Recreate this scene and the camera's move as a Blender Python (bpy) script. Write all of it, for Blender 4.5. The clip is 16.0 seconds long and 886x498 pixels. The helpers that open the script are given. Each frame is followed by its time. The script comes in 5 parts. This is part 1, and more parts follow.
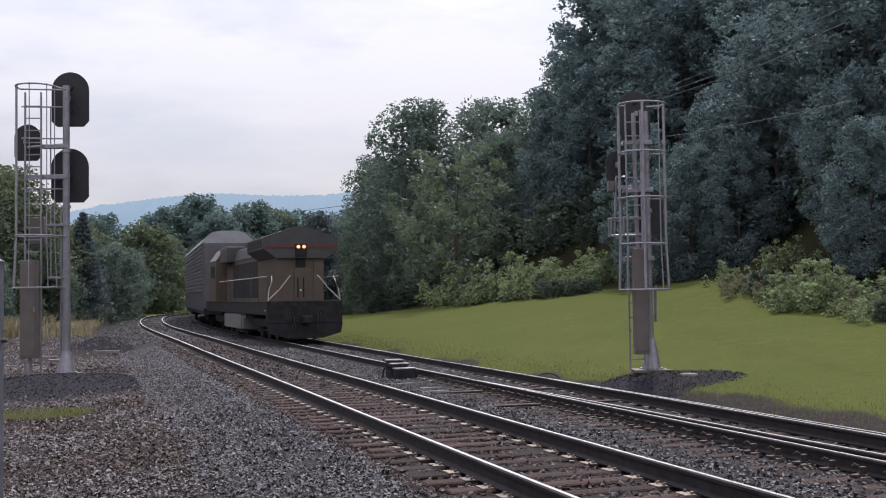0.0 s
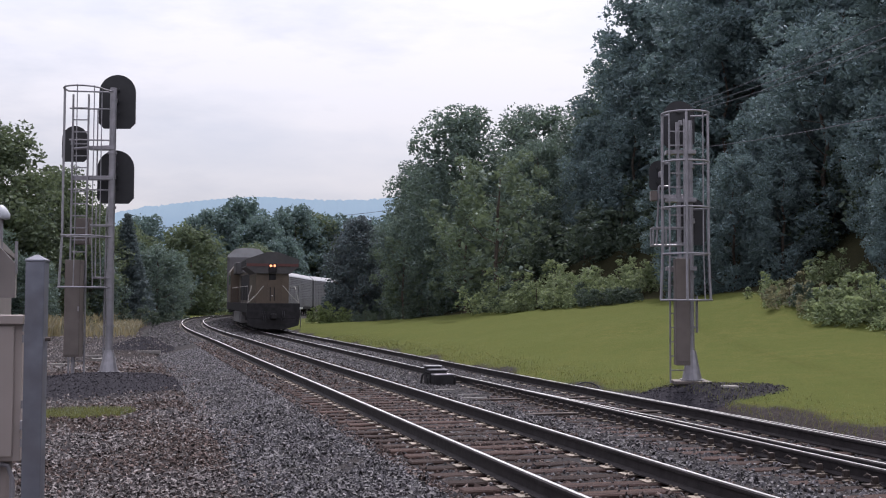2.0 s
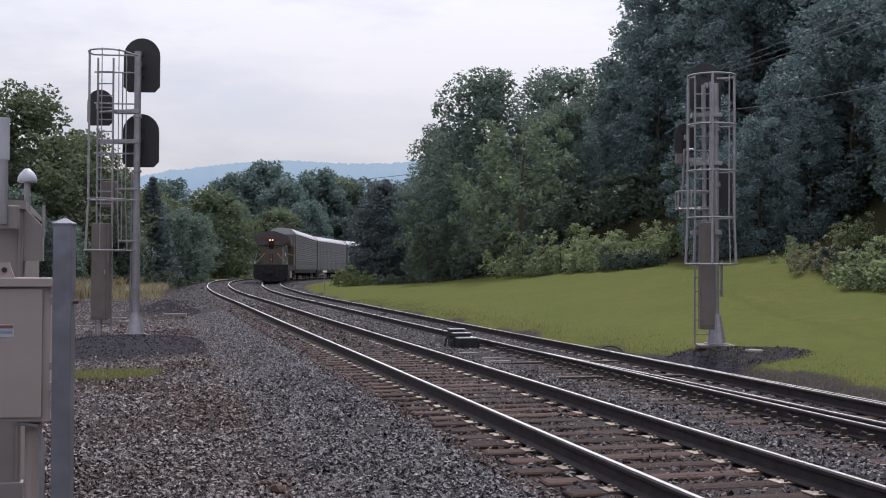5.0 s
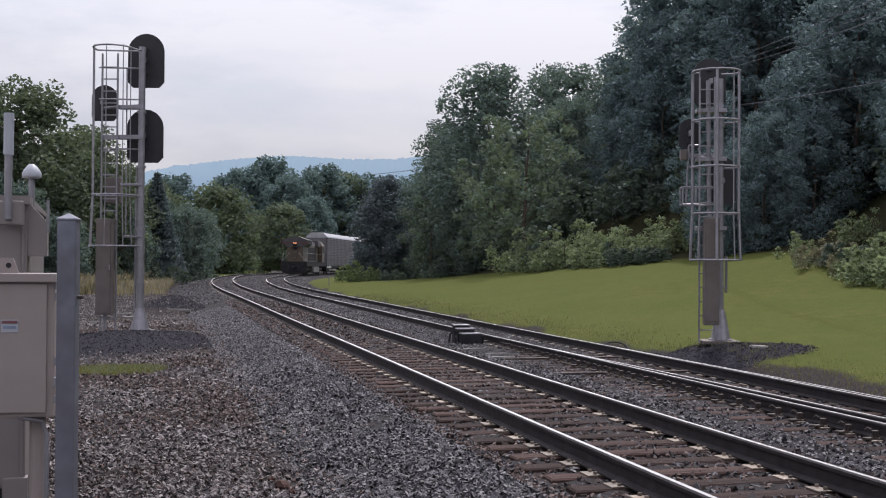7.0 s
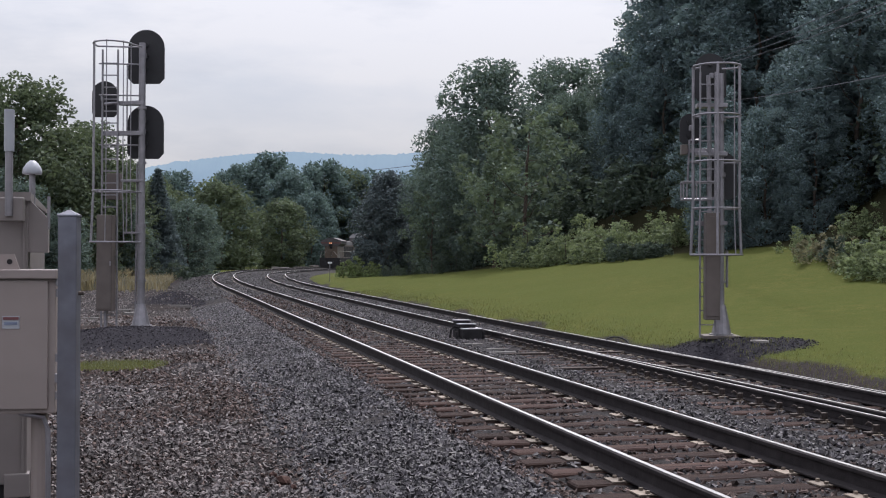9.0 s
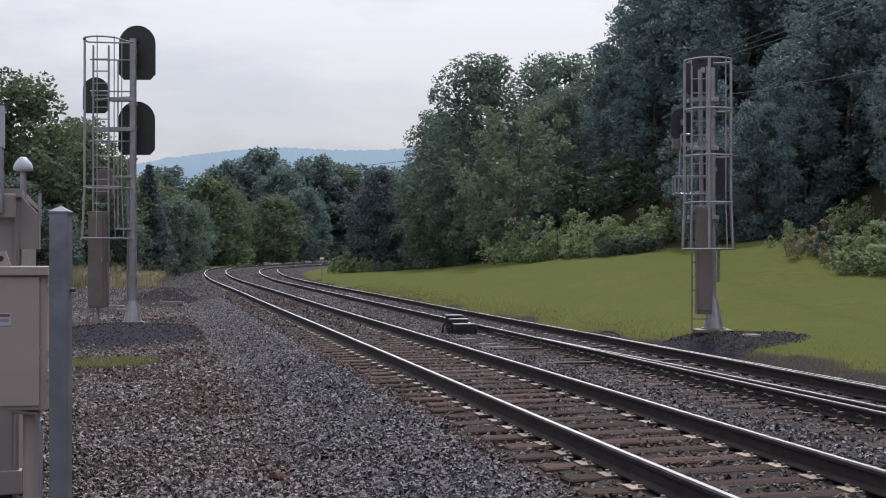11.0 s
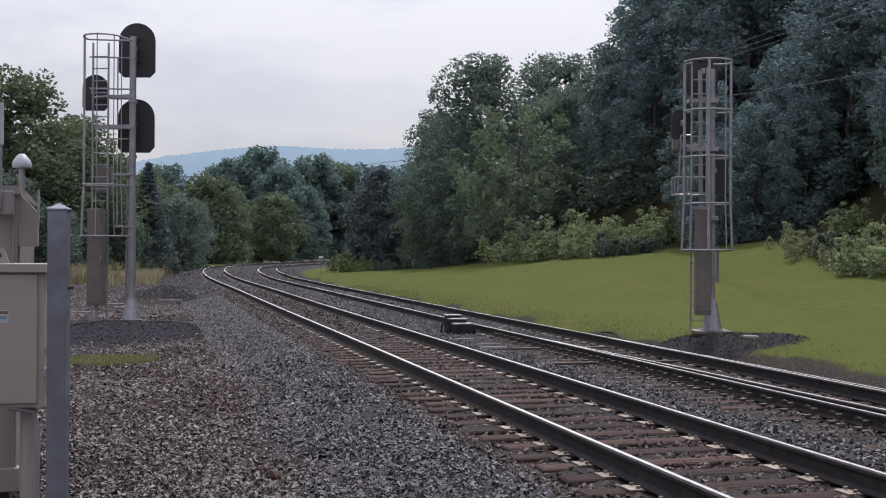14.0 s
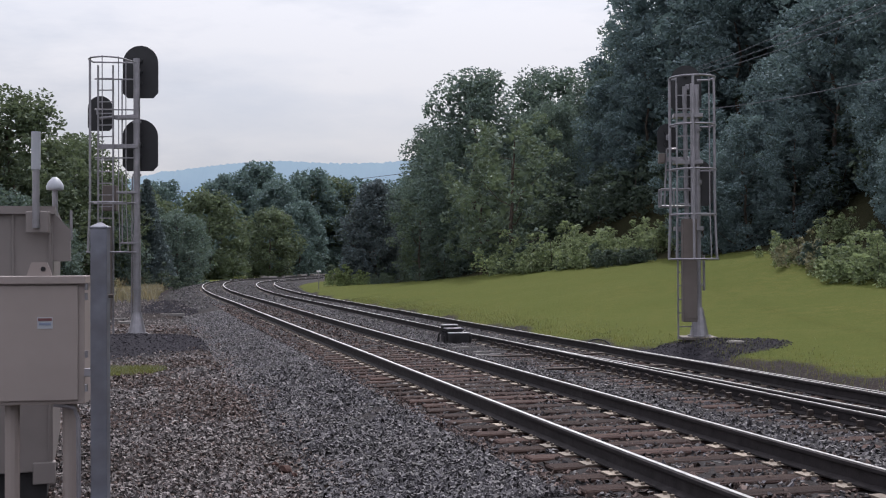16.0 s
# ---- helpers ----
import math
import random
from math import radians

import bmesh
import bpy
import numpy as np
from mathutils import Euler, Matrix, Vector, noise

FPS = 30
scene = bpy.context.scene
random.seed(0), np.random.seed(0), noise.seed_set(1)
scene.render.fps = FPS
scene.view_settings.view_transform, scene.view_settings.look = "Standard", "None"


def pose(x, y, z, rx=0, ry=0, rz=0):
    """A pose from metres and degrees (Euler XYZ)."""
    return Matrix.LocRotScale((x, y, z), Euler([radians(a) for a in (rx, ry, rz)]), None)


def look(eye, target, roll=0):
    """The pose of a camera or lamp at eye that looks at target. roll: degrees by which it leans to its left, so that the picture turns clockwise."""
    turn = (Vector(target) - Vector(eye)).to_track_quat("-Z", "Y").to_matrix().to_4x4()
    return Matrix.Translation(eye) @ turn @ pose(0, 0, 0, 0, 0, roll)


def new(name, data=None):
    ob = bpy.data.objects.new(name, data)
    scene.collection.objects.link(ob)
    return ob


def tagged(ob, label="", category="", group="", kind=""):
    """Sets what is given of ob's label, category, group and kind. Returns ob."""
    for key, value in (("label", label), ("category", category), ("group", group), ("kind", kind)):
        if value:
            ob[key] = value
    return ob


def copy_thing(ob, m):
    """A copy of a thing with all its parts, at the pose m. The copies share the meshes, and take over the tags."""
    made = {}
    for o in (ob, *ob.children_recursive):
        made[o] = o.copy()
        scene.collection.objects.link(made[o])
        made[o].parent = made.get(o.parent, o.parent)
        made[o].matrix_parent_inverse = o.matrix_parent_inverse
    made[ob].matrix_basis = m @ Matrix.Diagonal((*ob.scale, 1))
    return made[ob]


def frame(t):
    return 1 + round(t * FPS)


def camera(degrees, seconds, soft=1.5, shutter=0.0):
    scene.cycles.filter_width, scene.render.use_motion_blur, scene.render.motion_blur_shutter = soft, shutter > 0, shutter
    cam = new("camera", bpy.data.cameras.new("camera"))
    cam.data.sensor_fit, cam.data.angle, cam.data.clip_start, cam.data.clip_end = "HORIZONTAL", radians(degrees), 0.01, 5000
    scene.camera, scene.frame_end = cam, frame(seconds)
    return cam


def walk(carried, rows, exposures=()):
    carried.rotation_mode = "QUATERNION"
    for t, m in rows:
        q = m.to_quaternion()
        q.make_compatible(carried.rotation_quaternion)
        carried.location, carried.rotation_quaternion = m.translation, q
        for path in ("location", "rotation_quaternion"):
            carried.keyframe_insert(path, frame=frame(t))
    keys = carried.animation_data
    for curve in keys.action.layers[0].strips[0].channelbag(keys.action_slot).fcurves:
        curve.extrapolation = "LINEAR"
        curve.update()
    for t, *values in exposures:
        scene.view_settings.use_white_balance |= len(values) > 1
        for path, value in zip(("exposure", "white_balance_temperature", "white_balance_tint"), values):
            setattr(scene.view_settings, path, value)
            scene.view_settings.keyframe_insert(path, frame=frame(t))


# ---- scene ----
cam = camera(42.6, 16.0, soft=1.1)
PATH = [
    (0, (0.002, -0.006, 1.546), (0.1132, 1.9894, 1.6285), -0.83),
    (0.5, (0.006, 0.014, 1.549), (0.0896, 2.0096, 1.6596), -0.47),
    (1, (0.003, 0.005, 1.548), (0.0653, 2.0002, 1.6683), 0.32),
    (1.5, (0.001, -0.004, 1.547), (0.0529, 1.9918, 1.6650), 0.36),
    (2, (0.002, -0.000, 1.547), (0.0419, 1.9972, 1.6412), 0.23),
    (2.5, (0.001, -0.004, 1.547), (0.0326, 1.9944, 1.6266), 0.43),
    (3, (0.000, -0.004, 1.546), (0.0207, 1.9948, 1.6072), 0.65),
    (3.5, (0.001, -0.002, 1.547), (0.0173, 1.9976, 1.5988), 0.71),
    (4, (0.002, -0.000, 1.547), (0.0157, 1.9990, 1.5961), 0.74),
    (4.5, (0.000, -0.004, 1.547), (0.0008, 1.9953, 1.5836), 0.36),
    (7, (0.001, 0.002, 1.547), (-0.0082, 2.0017, 1.5693), 0.35),
    (7.5, (0.002, 0.004, 1.547), (-0.0029, 2.0043, 1.5666), 0.11),
    (8, (0.002, 0.004, 1.547), (-0.0012, 2.0043, 1.5631), 0.07),
    (8.5, (0.001, 0.002, 1.546), (-0.0058, 2.0018, 1.5590), 0.10),
    (9, (0.001, 0.000, 1.547), (-0.0094, 2.0000, 1.5612), 0.22),
    (9.5, (0.002, 0.005, 1.547), (-0.0038, 2.0054, 1.5632), 0.36),
    (12, (0.000, -0.003, 1.547), (0.0083, 1.9972, 1.5472), -0.17),
    (12.5, (0.001, -0.002, 1.546), (0.0010, 1.9980, 1.5480), 0.10),
    (13, (0.001, -0.002, 1.546), (0.0002, 1.9976, 1.5512), 0.15),
    (13.5, (0.002, 0.012, 1.547), (0.0063, 2.0122, 1.5485), 0.05),
    (14, (0.002, 0.012, 1.547), (0.0069, 2.0123, 1.5521), 0.35),
    (14.5, (0.001, -0.005, 1.547), (0.0032, 1.9955, 1.5557), 0.12),
    (14.6, (0.001, -0.005, 1.547), (0.0032, 1.9955, 1.5557), 0.12),
    (14.8, (0.007, -0.498, 1.533), (0.0111, 1.5018, 1.5496), -0.12),
    (15, (0.012, -0.902, 1.521), (0.0175, 1.0979, 1.5447), -0.31),
    (15.5, (0.012, -0.902, 1.521), (0.0233, 1.0978, 1.5467), -0.31),
    (16, (0.012, -0.902, 1.521), (0.0233, 1.0978, 1.5489), -0.31),
]
walk(cam, [(t, look(eye, target, roll)) for t, eye, target, roll in PATH],
     [(0, 0.10, 6050, 17), (1, 0.10, 6050, 18), (2, 0.13, 6050, 19), (3, 0.14, 6100, 20), (4, 0.14, 6050, 19), (4.6, 0.11, 6050, 18), (7, 0.03, 6050, 17), (9, 0.0, 6050, 15), (16, 0.02, 6050, 15)])

# ---- world, sun ----
SUN_AZ, SUN_EL = 14.0, 57.0          # degrees to the right of +y, degrees up
world = bpy.data.worlds.new("hazy_sky")
scene.world = world
world.use_nodes = True
wn, wl = world.node_tree.nodes, world.node_tree.links
wn.clear()
sky = wn.new("ShaderNodeTexSky")
sky.sky_type, sky.sun_disc = "NISHITA", False
sky.sun_elevation, sky.sun_rotation = radians(SUN_EL), radians(SUN_AZ)
sky.air_density, sky.dust_density, sky.ozone_density = 1.2, 4.0, 1.0
tc = wn.new("ShaderNodeTexCoord")
sep = wn.new("ShaderNodeSeparateXYZ")
zenith = wn.new("ShaderNodeMapRange")          # a hazy sky is brighter overhead than at the horizon
zenith.inputs["To Min"].default_value, zenith.inputs["To Max"].default_value = 0.77, 2.45
flat = wn.new("ShaderNodeMapping")
flat.inputs["Scale"].default_value = (1.0, 1.0, 3.6)
flat.inputs["Location"].default_value = (0.35, 0.1, 0.55)
cl = wn.new("ShaderNodeTexNoise")
cl.inputs["Scale"].default_value, cl.inputs["Detail"].default_value, cl.inputs["Roughness"].default_value = 3.4, 7.0, 0.52
ramp = wn.new("ShaderNodeValToRGB")
ramp.color_ramp.elements[0].position, ramp.color_ramp.elements[0].color = 0.30, (0.78, 0.805, 0.84, 1)
ramp.color_ramp.elements[1].position, ramp.color_ramp.elements[1].color = 0.52, (0.975, 0.955, 0.932, 1)
mixc = wn.new("ShaderNodeMix")
mixc.data_type, mixc.blend_type = "RGBA", "MIX"
mixc.inputs["Factor"].default_value = 0.80
cl2 = wn.new("ShaderNodeTexNoise")
cl2.inputs["Scale"].default_value, cl2.inputs["Detail"].default_value, cl2.inputs["Roughness"].default_value = 4.2, 6.0, 0.58
dusk = wn.new("ShaderNodeMapRange")
dusk.inputs["From Min"].default_value, dusk.inputs["From Max"].default_value, dusk.inputs["To Max"].default_value = 0.50, 0.70, 0.62
patchy = wn.new("ShaderNodeMix")
patchy.data_type = "RGBA"
patchy.inputs["B"].default_value = (0.64, 0.67, 0.72, 1)
wl.new(flat.outputs[0], cl2.inputs["Vector"])
wl.new(cl2.outputs["Fac"], dusk.inputs["Value"])
wl.new(dusk.outputs[0], patchy.inputs["Factor"])
wl.new(ramp.outputs["Color"], patchy.inputs["A"])
gain = wn.new("ShaderNodeMix")
gain.data_type, gain.blend_type = "RGBA", "MULTIPLY"
gain.inputs["Factor"].default_value = 1.0
gain.inputs["B"].default_value = (8.65, 8.6, 8.55, 1)
bg = wn.new("ShaderNodeBackground")
bg.inputs["Strength"].default_value = 0.1
wo = wn.new("ShaderNodeOutputWorld")
wl.new(tc.outputs["Generated"], flat.inputs["Vector"])
wl.new(flat.outputs[0], cl.inputs["Vector"])
wl.new(cl.outputs["Fac"], ramp.inputs["Fac"])
wl.new(patchy.outputs["Result"], gain.inputs["A"])
wl.new(sky.outputs["Color"], mixc.inputs["A"])
wl.new(gain.outputs["Result"], mixc.inputs["B"])
lift = wn.new("ShaderNodeMix")
lift.data_type, lift.blend_type = "RGBA", "MULTIPLY"
lift.inputs["Factor"].default_value = 1.0
wl.new(tc.outputs["Generated"], sep.inputs[0])
wl.new(sep.outputs["Z"], zenith.inputs["Value"])
wl.new(mixc.outputs["Result"], lift.inputs["A"])
wl.new(zenith.outputs[0], lift.inputs["B"])
wl.new(lift.outputs["Result"], bg.inputs["Color"])
wl.new(bg.outputs[0], wo.inputs["Surface"])

sun_data = bpy.data.lights.new("sun", "SUN")
sun_data.energy, sun_data.angle, sun_data.color = 3.25, radians(2.2), (1.0, 0.95, 0.87)
sun = new("sun", sun_data)
az, el = radians(SUN_AZ), radians(SUN_EL)
sun.matrix_world = look((0, 0, 60), (-math.sin(az) * math.cos(el), -math.cos(az) * math.cos(el), 60 - math.sin(el)))


# ---- materials ----
def material(name, color, rough=0.8, metal=0.0, vary=0.25, scale=6.0, bump=0.0, bump_scale=40.0, second=None, stain=0.0,
             stain_scale=0.8, coords="Object", random_tint=0.0, stretch=(1, 1, 1), through_light=0.0, haze_sheen=0.0):
    """Base colour with grain, slow stains, bump and a tint that differs from piece to piece."""
    mat = bpy.data.materials.new(name)
    mat.use_nodes = True
    n, l = mat.node_tree.nodes, mat.node_tree.links
    b = n["Principled BSDF"]
    b.inputs["Roughness"].default_value, b.inputs["Metallic"].default_value = rough, metal
    b.inputs["Specular IOR Level"].default_value = 0.5 if rough < 0.7 else 0.15
    if haze_sheen:        # blue-grey sheen on the leaves, standing for haze in the air
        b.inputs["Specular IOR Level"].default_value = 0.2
        b.inputs["Sheen Weight"].default_value, b.inputs["Sheen Roughness"].default_value = haze_sheen, 0.7
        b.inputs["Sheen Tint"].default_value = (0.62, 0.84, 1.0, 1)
    co = n.new("ShaderNodeTexCoord")
    mp = n.new("ShaderNodeMapping")
    mp.inputs["Scale"].default_value = stretch
    l.new(co.outputs[coords], mp.inputs["Vector"])
    vec = mp.outputs[0]

    def noise_node(sc, detail=5.0):
        t = n.new("ShaderNodeTexNoise")
        t.inputs["Scale"].default_value, t.inputs["Detail"].default_value = sc, detail
        l.new(vec, t.inputs["Vector"])
        return t.outputs["Fac"]

    def mix(fac, a, bb, mode="MIX"):
        m = n.new("ShaderNodeMix")
        m.data_type, m.blend_type = "RGBA", mode
        for key, v in (("Factor", fac), ("A", a), ("B", bb)):
            sock = m.inputs[key]
            if hasattr(v, "is_linked"):
                l.new(v, sock)
            else:
                sock.default_value = v if key == "Factor" else (*v, 1) if len(v) == 3 else v
        return m.outputs["Result"]

    lo = tuple(c * (1 - vary) for c in color)
    hi = tuple(min(1, c * (1 + vary)) for c in color)
    r = n.new("ShaderNodeMapRange")
    r.inputs["From Min"].default_value, r.inputs["From Max"].default_value = 0.3, 0.7
    l.new(noise_node(scale), r.inputs["Value"])
    col = mix(r.outputs[0], lo, hi)
    if second or stain:
        r2 = n.new("ShaderNodeMapRange")
        r2.inputs["From Min"].default_value, r2.inputs["From Max"].default_value = 0.42, 0.68
        r2.inputs["To Max"].default_value = stain if stain else 1.0
        l.new(noise_node(stain_scale, 6.0), r2.inputs["Value"])
        col = mix(r2.outputs[0], col, second or tuple(c * 0.5 for c in color))
    if random_tint:
        oi = n.new("ShaderNodeObjectInfo")
        geo = n.new("ShaderNodeNewGeometry")
        ad = n.new("ShaderNodeMath")
        ad.operation = "ADD"
        l.new(oi.outputs["Random"], ad.inputs[0])
        l.new(geo.outputs["Random Per Island"], ad.inputs[1])
        fr = n.new("ShaderNodeMath")
        fr.operation = "FRACT"
        l.new(ad.outputs[0], fr.inputs[0])
        r3 = n.new("ShaderNodeMapRange")
        r3.inputs["To Min"].default_value, r3.inputs["To Max"].default_value = 1 - random_tint, 1 + random_tint
        l.new(fr.outputs[0], r3.inputs["Value"])
        hs = n.new("ShaderNodeHueSaturation")
        l.new(r3.outputs[0], hs.inputs["Value"])
        l.new(col, hs.inputs["Color"])
        col = hs.outputs["Color"]
    l.new(col, b.inputs["Base Color"])
    if bump:
        bp = n.new("ShaderNodeBump")
        bp.inputs["Strength"].default_value, bp.inputs["Distance"].default_value = bump, 0.03
        l.new(noise_node(bump_scale, 4.0), bp.inputs["Height"])
        l.new(bp.outputs[0], b.inputs["Normal"])
    if through_light:
        tr = n.new("ShaderNodeBsdfTranslucent")
        l.new(col, tr.inputs["Color"])
        ms = n.new("ShaderNodeMixShader")
        ms.inputs[0].default_value = through_light
        l.new(b.outputs[0], ms.inputs[1])
        l.new(tr.outputs[0], ms.inputs[2])
        l.new(ms.outputs[0], n["Material Output"].inputs["Surface"])
    return mat


def glow(name, color, strength):
    mat = bpy.data.materials.new(name)
    mat.use_nodes = True
    b = mat.node_tree.nodes["Principled BSDF"]
    b.inputs["Base Color"].default_value = (*color, 1)
    b.inputs["Emission Color"].default_value = (*color, 1)
    b.inputs["Emission Strength"].default_value = strength
    return mat


# bed kept near black, for the shade between the stones lying on it
M_BALLAST = material("ballast", (0.019, 0.0175, 0.019), 0.9, vary=0.75, scale=22, bump=0.9, bump_scale=26, second=(0.024, 0.018, 0.0165), stain=0.5, stain_scale=0.5)
M_STONE = material("crushed_stone", (0.056, 0.052, 0.059), 0.64, vary=0.25, scale=9, random_tint=0.85, second=(0.058, 0.049, 0.050), stain=0.4, stain_scale=0.35)
M_STONE_YARD = material("dusty_yard_stone", (0.106, 0.091, 0.091), 0.66, vary=0.25, scale=9, random_tint=0.75, second=(0.080, 0.064, 0.058), stain=0.5, stain_scale=0.35)
M_STONE_BROWN = material("rust_stained_stone", (0.088, 0.066, 0.060), 0.85, vary=0.3, scale=9, random_tint=0.7)
# mound gravel, darkened for the slopes turned away from the sun
M_SHADED_MOUND = material("shaded_mound_gravel", (0.052, 0.048, 0.057), 0.95, random_tint=0.6, vary=0.4, scale=10, bump=0.9, bump_scale=22)
M_TIE = material("creosoted_wood", (0.034, 0.0205, 0.0185), 0.85, vary=0.45, scale=5, bump=0.5, bump_scale=20, second=(0.062, 0.039, 0.031), stain=0.5, stain_scale=1.5, random_tint=0.5, stretch=(0.5, 6, 4))
M_PLATE = material("weathered_tie_plate", (0.155, 0.125, 0.100), 0.6, 0.15, vary=0.3, scale=20, random_tint=0.4)
M_RAIL = material("rusty_rail_side", (0.026, 0.0225, 0.024), 0.75, 0.1, vary=0.35, scale=8, bump=0.2, bump_scale=60)
M_RAILTOP = material("polished_rail_head", (0.68, 0.67, 0.68), 0.33, 1.0, vary=0.12, scale=14)
M_SPIKE = material("rusty_iron", (0.05, 0.038, 0.034), 0.65, 0.4, vary=0.3, scale=30)
M_GALV = material("galvanised_steel", (0.25, 0.24, 0.265), 0.45, 0.5, vary=0.15, scale=7, second=(0.19, 0.19, 0.205), stain=0.5, stain_scale=2.0)
M_MASTCASE = material("tan_grey_case", (0.115, 0.096, 0.09), 0.6, 0.2, vary=0.12, scale=4)
M_BLACK = material("matt_black_paint", (0.012, 0.012, 0.016), 0.6, vary=0.2, scale=8)
M_POST = material("weathered_steel_post", (0.15, 0.155, 0.19), 0.55, 0.5, vary=0.22, scale=7, second=(0.10, 0.09, 0.095), stain=0.6, stain_scale=3.0)
M_CABINET = material("beige_painted_metal", (0.27, 0.228, 0.218), 0.45, 0.1, vary=0.06, scale=3, second=(0.21, 0.178, 0.17), stain=0.4, stain_scale=1.6)
M_HOUSE = material("ribbed_aluminium_wall", (0.195, 0.172, 0.168), 0.5, 0.3, vary=0.1, scale=3, second=(0.165, 0.148, 0.146), stain=0.5, stain_scale=1.2)
M_WHITE = material("white_plastic", (0.72, 0.72, 0.74), 0.4, vary=0.06, scale=5)
M_GREYCAP = material("grey_antenna_cap", (0.33, 0.345, 0.385), 0.45, vary=0.06, scale=5)
M_RED = material("red_print", (0.14, 0.05, 0.055), 0.5, vary=0.1, scale=20)
M_BLUE = material("blue_print", (0.16, 0.19, 0.27), 0.5, vary=0.1, scale=20)
M_BARK = material("bark", (0.085, 0.068, 0.058), 0.95, vary=0.4, scale=4, bump=0.8, bump_scale=12, stretch=(3, 3, 0.6))
# blue lean and sheen of the leaf colours take the place of air haze
LEAF = dict(rough=0.6, vary=0.25, scale=0.35, random_tint=0.25, through_light=0.45, haze_sheen=0.4)
M_LEAF_DARK = material("dark_leaves", (0.086, 0.122, 0.114), **{**LEAF, "haze_sheen": 0.6})
M_LEAF = material("green_leaves", (0.088, 0.120, 0.084), **{**LEAF, "haze_sheen": 0.4})
M_LEAF_LIGHT = material("light_green_leaves", (0.105, 0.135, 0.070), **LEAF)
M_LEAF_BLUE = material("spruce_needles", (0.072, 0.092, 0.088), **LEAF)
M_LEAF_FAR = material("far_leaves", (0.082, 0.120, 0.098), **{**LEAF, "haze_sheen": 0.45})
M_CEDAR = material("cedar_foliage", (0.060, 0.070, 0.066), 0.75, vary=0.15, scale=0.5, random_tint=0.10, through_light=0.25, haze_sheen=0.4)
M_LEAF_YARD = material("yard_tree_leaves", (0.096, 0.122, 0.062), **{**LEAF, "haze_sheen": 0.15})
M_SHRUB = material("shrub_leaves", (0.058, 0.078, 0.046), **{**LEAF, "haze_sheen": 0.25})
M_WEED = material("sunlit_weeds", (0.180, 0.220, 0.105), **{**LEAF, "haze_sheen": 0.15, "random_tint": 0.4})
M_BUSH = material("bright_bush_leaves", (0.22, 0.27, 0.115), **{**LEAF, "haze_sheen": 0.1, "random_tint": 0.4})
M_WEED_DRY = material("dry_weeds", (0.190, 0.180, 0.100), **{**LEAF, "haze_sheen": 0.15, "random_tint": 0.4})
M_DRYGRASS = material("dry_grass", (0.20, 0.165, 0.085), **LEAF)
M_GRASSTUFT = material("yellow_green_grass", (0.115, 0.112, 0.022), **LEAF)
M_WIRE = material("overhead_wire", (0.10, 0.10, 0.12), 0.9, 0.0, vary=0.1)
M_YELLOW = material("weathered_yellow_paint", (0.080, 0.057, 0.040), 0.5, vary=0.15, scale=3, second=(0.07, 0.054, 0.04), stain=0.5, stain_scale=0.9)
M_LOCOGREY = material("sooty_grey_roof", (0.050, 0.045, 0.046), 0.6, vary=0.3, scale=3, second=(0.04, 0.04, 0.045), stain=0.7, stain_scale=0.8)
M_LOCODARK = material("grimy_black_underframe", (0.022, 0.021, 0.023), 0.7, vary=0.35, scale=4)
M_REDSTRIPE = material("red_stripe", (0.085, 0.026, 0.024), 0.5, vary=0.15, scale=5)
M_HANDRAIL = material("pale_handrail", (0.36, 0.345, 0.32), 0.45, vary=0.1, scale=6)
M_TANK = material("dusty_grey_tank", (0.12, 0.115, 0.118), 0.65, vary=0.25, scale=3)
M_RACK = material("galvanised_car_side", (0.12, 0.116, 0.128), 0.5, 0.35, vary=0.15, scale=3, second=(0.085, 0.08, 0.08), stain=0.5, stain_scale=0.5)
M_RACKROOF = material("car_roof", (0.30, 0.30, 0.32), 0.45, 0.4, vary=0.12, scale=2)
M_GLASS = material("dark_window_glass", (0.015, 0.017, 0.02), 0.12, vary=0.0)
M_LAMP = glow("warm_headlight", (1.0, 0.38, 0.17), 1.7)
M_REDROCK = material("reddish_rock", (0.058, 0.034, 0.029), 0.9, vary=0.3, scale=14)
M_CONCRETE = material("pale_concrete", (0.22, 0.205, 0.195), 0.85, vary=0.15, scale=8)
M_TIMBERPALE = material("pale_weathered_plank", (0.17, 0.16, 0.155), 0.8, vary=0.2, scale=8, stretch=(1, 5, 1))


# ---- mesh helpers ----
def mesh_from(name, verts, faces, mats, idx=None, smooth=False):
    me = bpy.data.meshes.new(name)
    me.from_pydata([tuple(v) for v in verts], [], [tuple(f) for f in faces])
    for m in mats if isinstance(mats, (list, tuple)) else [mats]:
        me.materials.append(m)
    if idx is not None:
        me.polygons.foreach_set("material_index", np.asarray(idx, dtype=np.int32))
    if smooth:
        me.polygons.foreach_set("use_smooth", np.ones(len(me.polygons), dtype=bool))
    me.update()
    return me


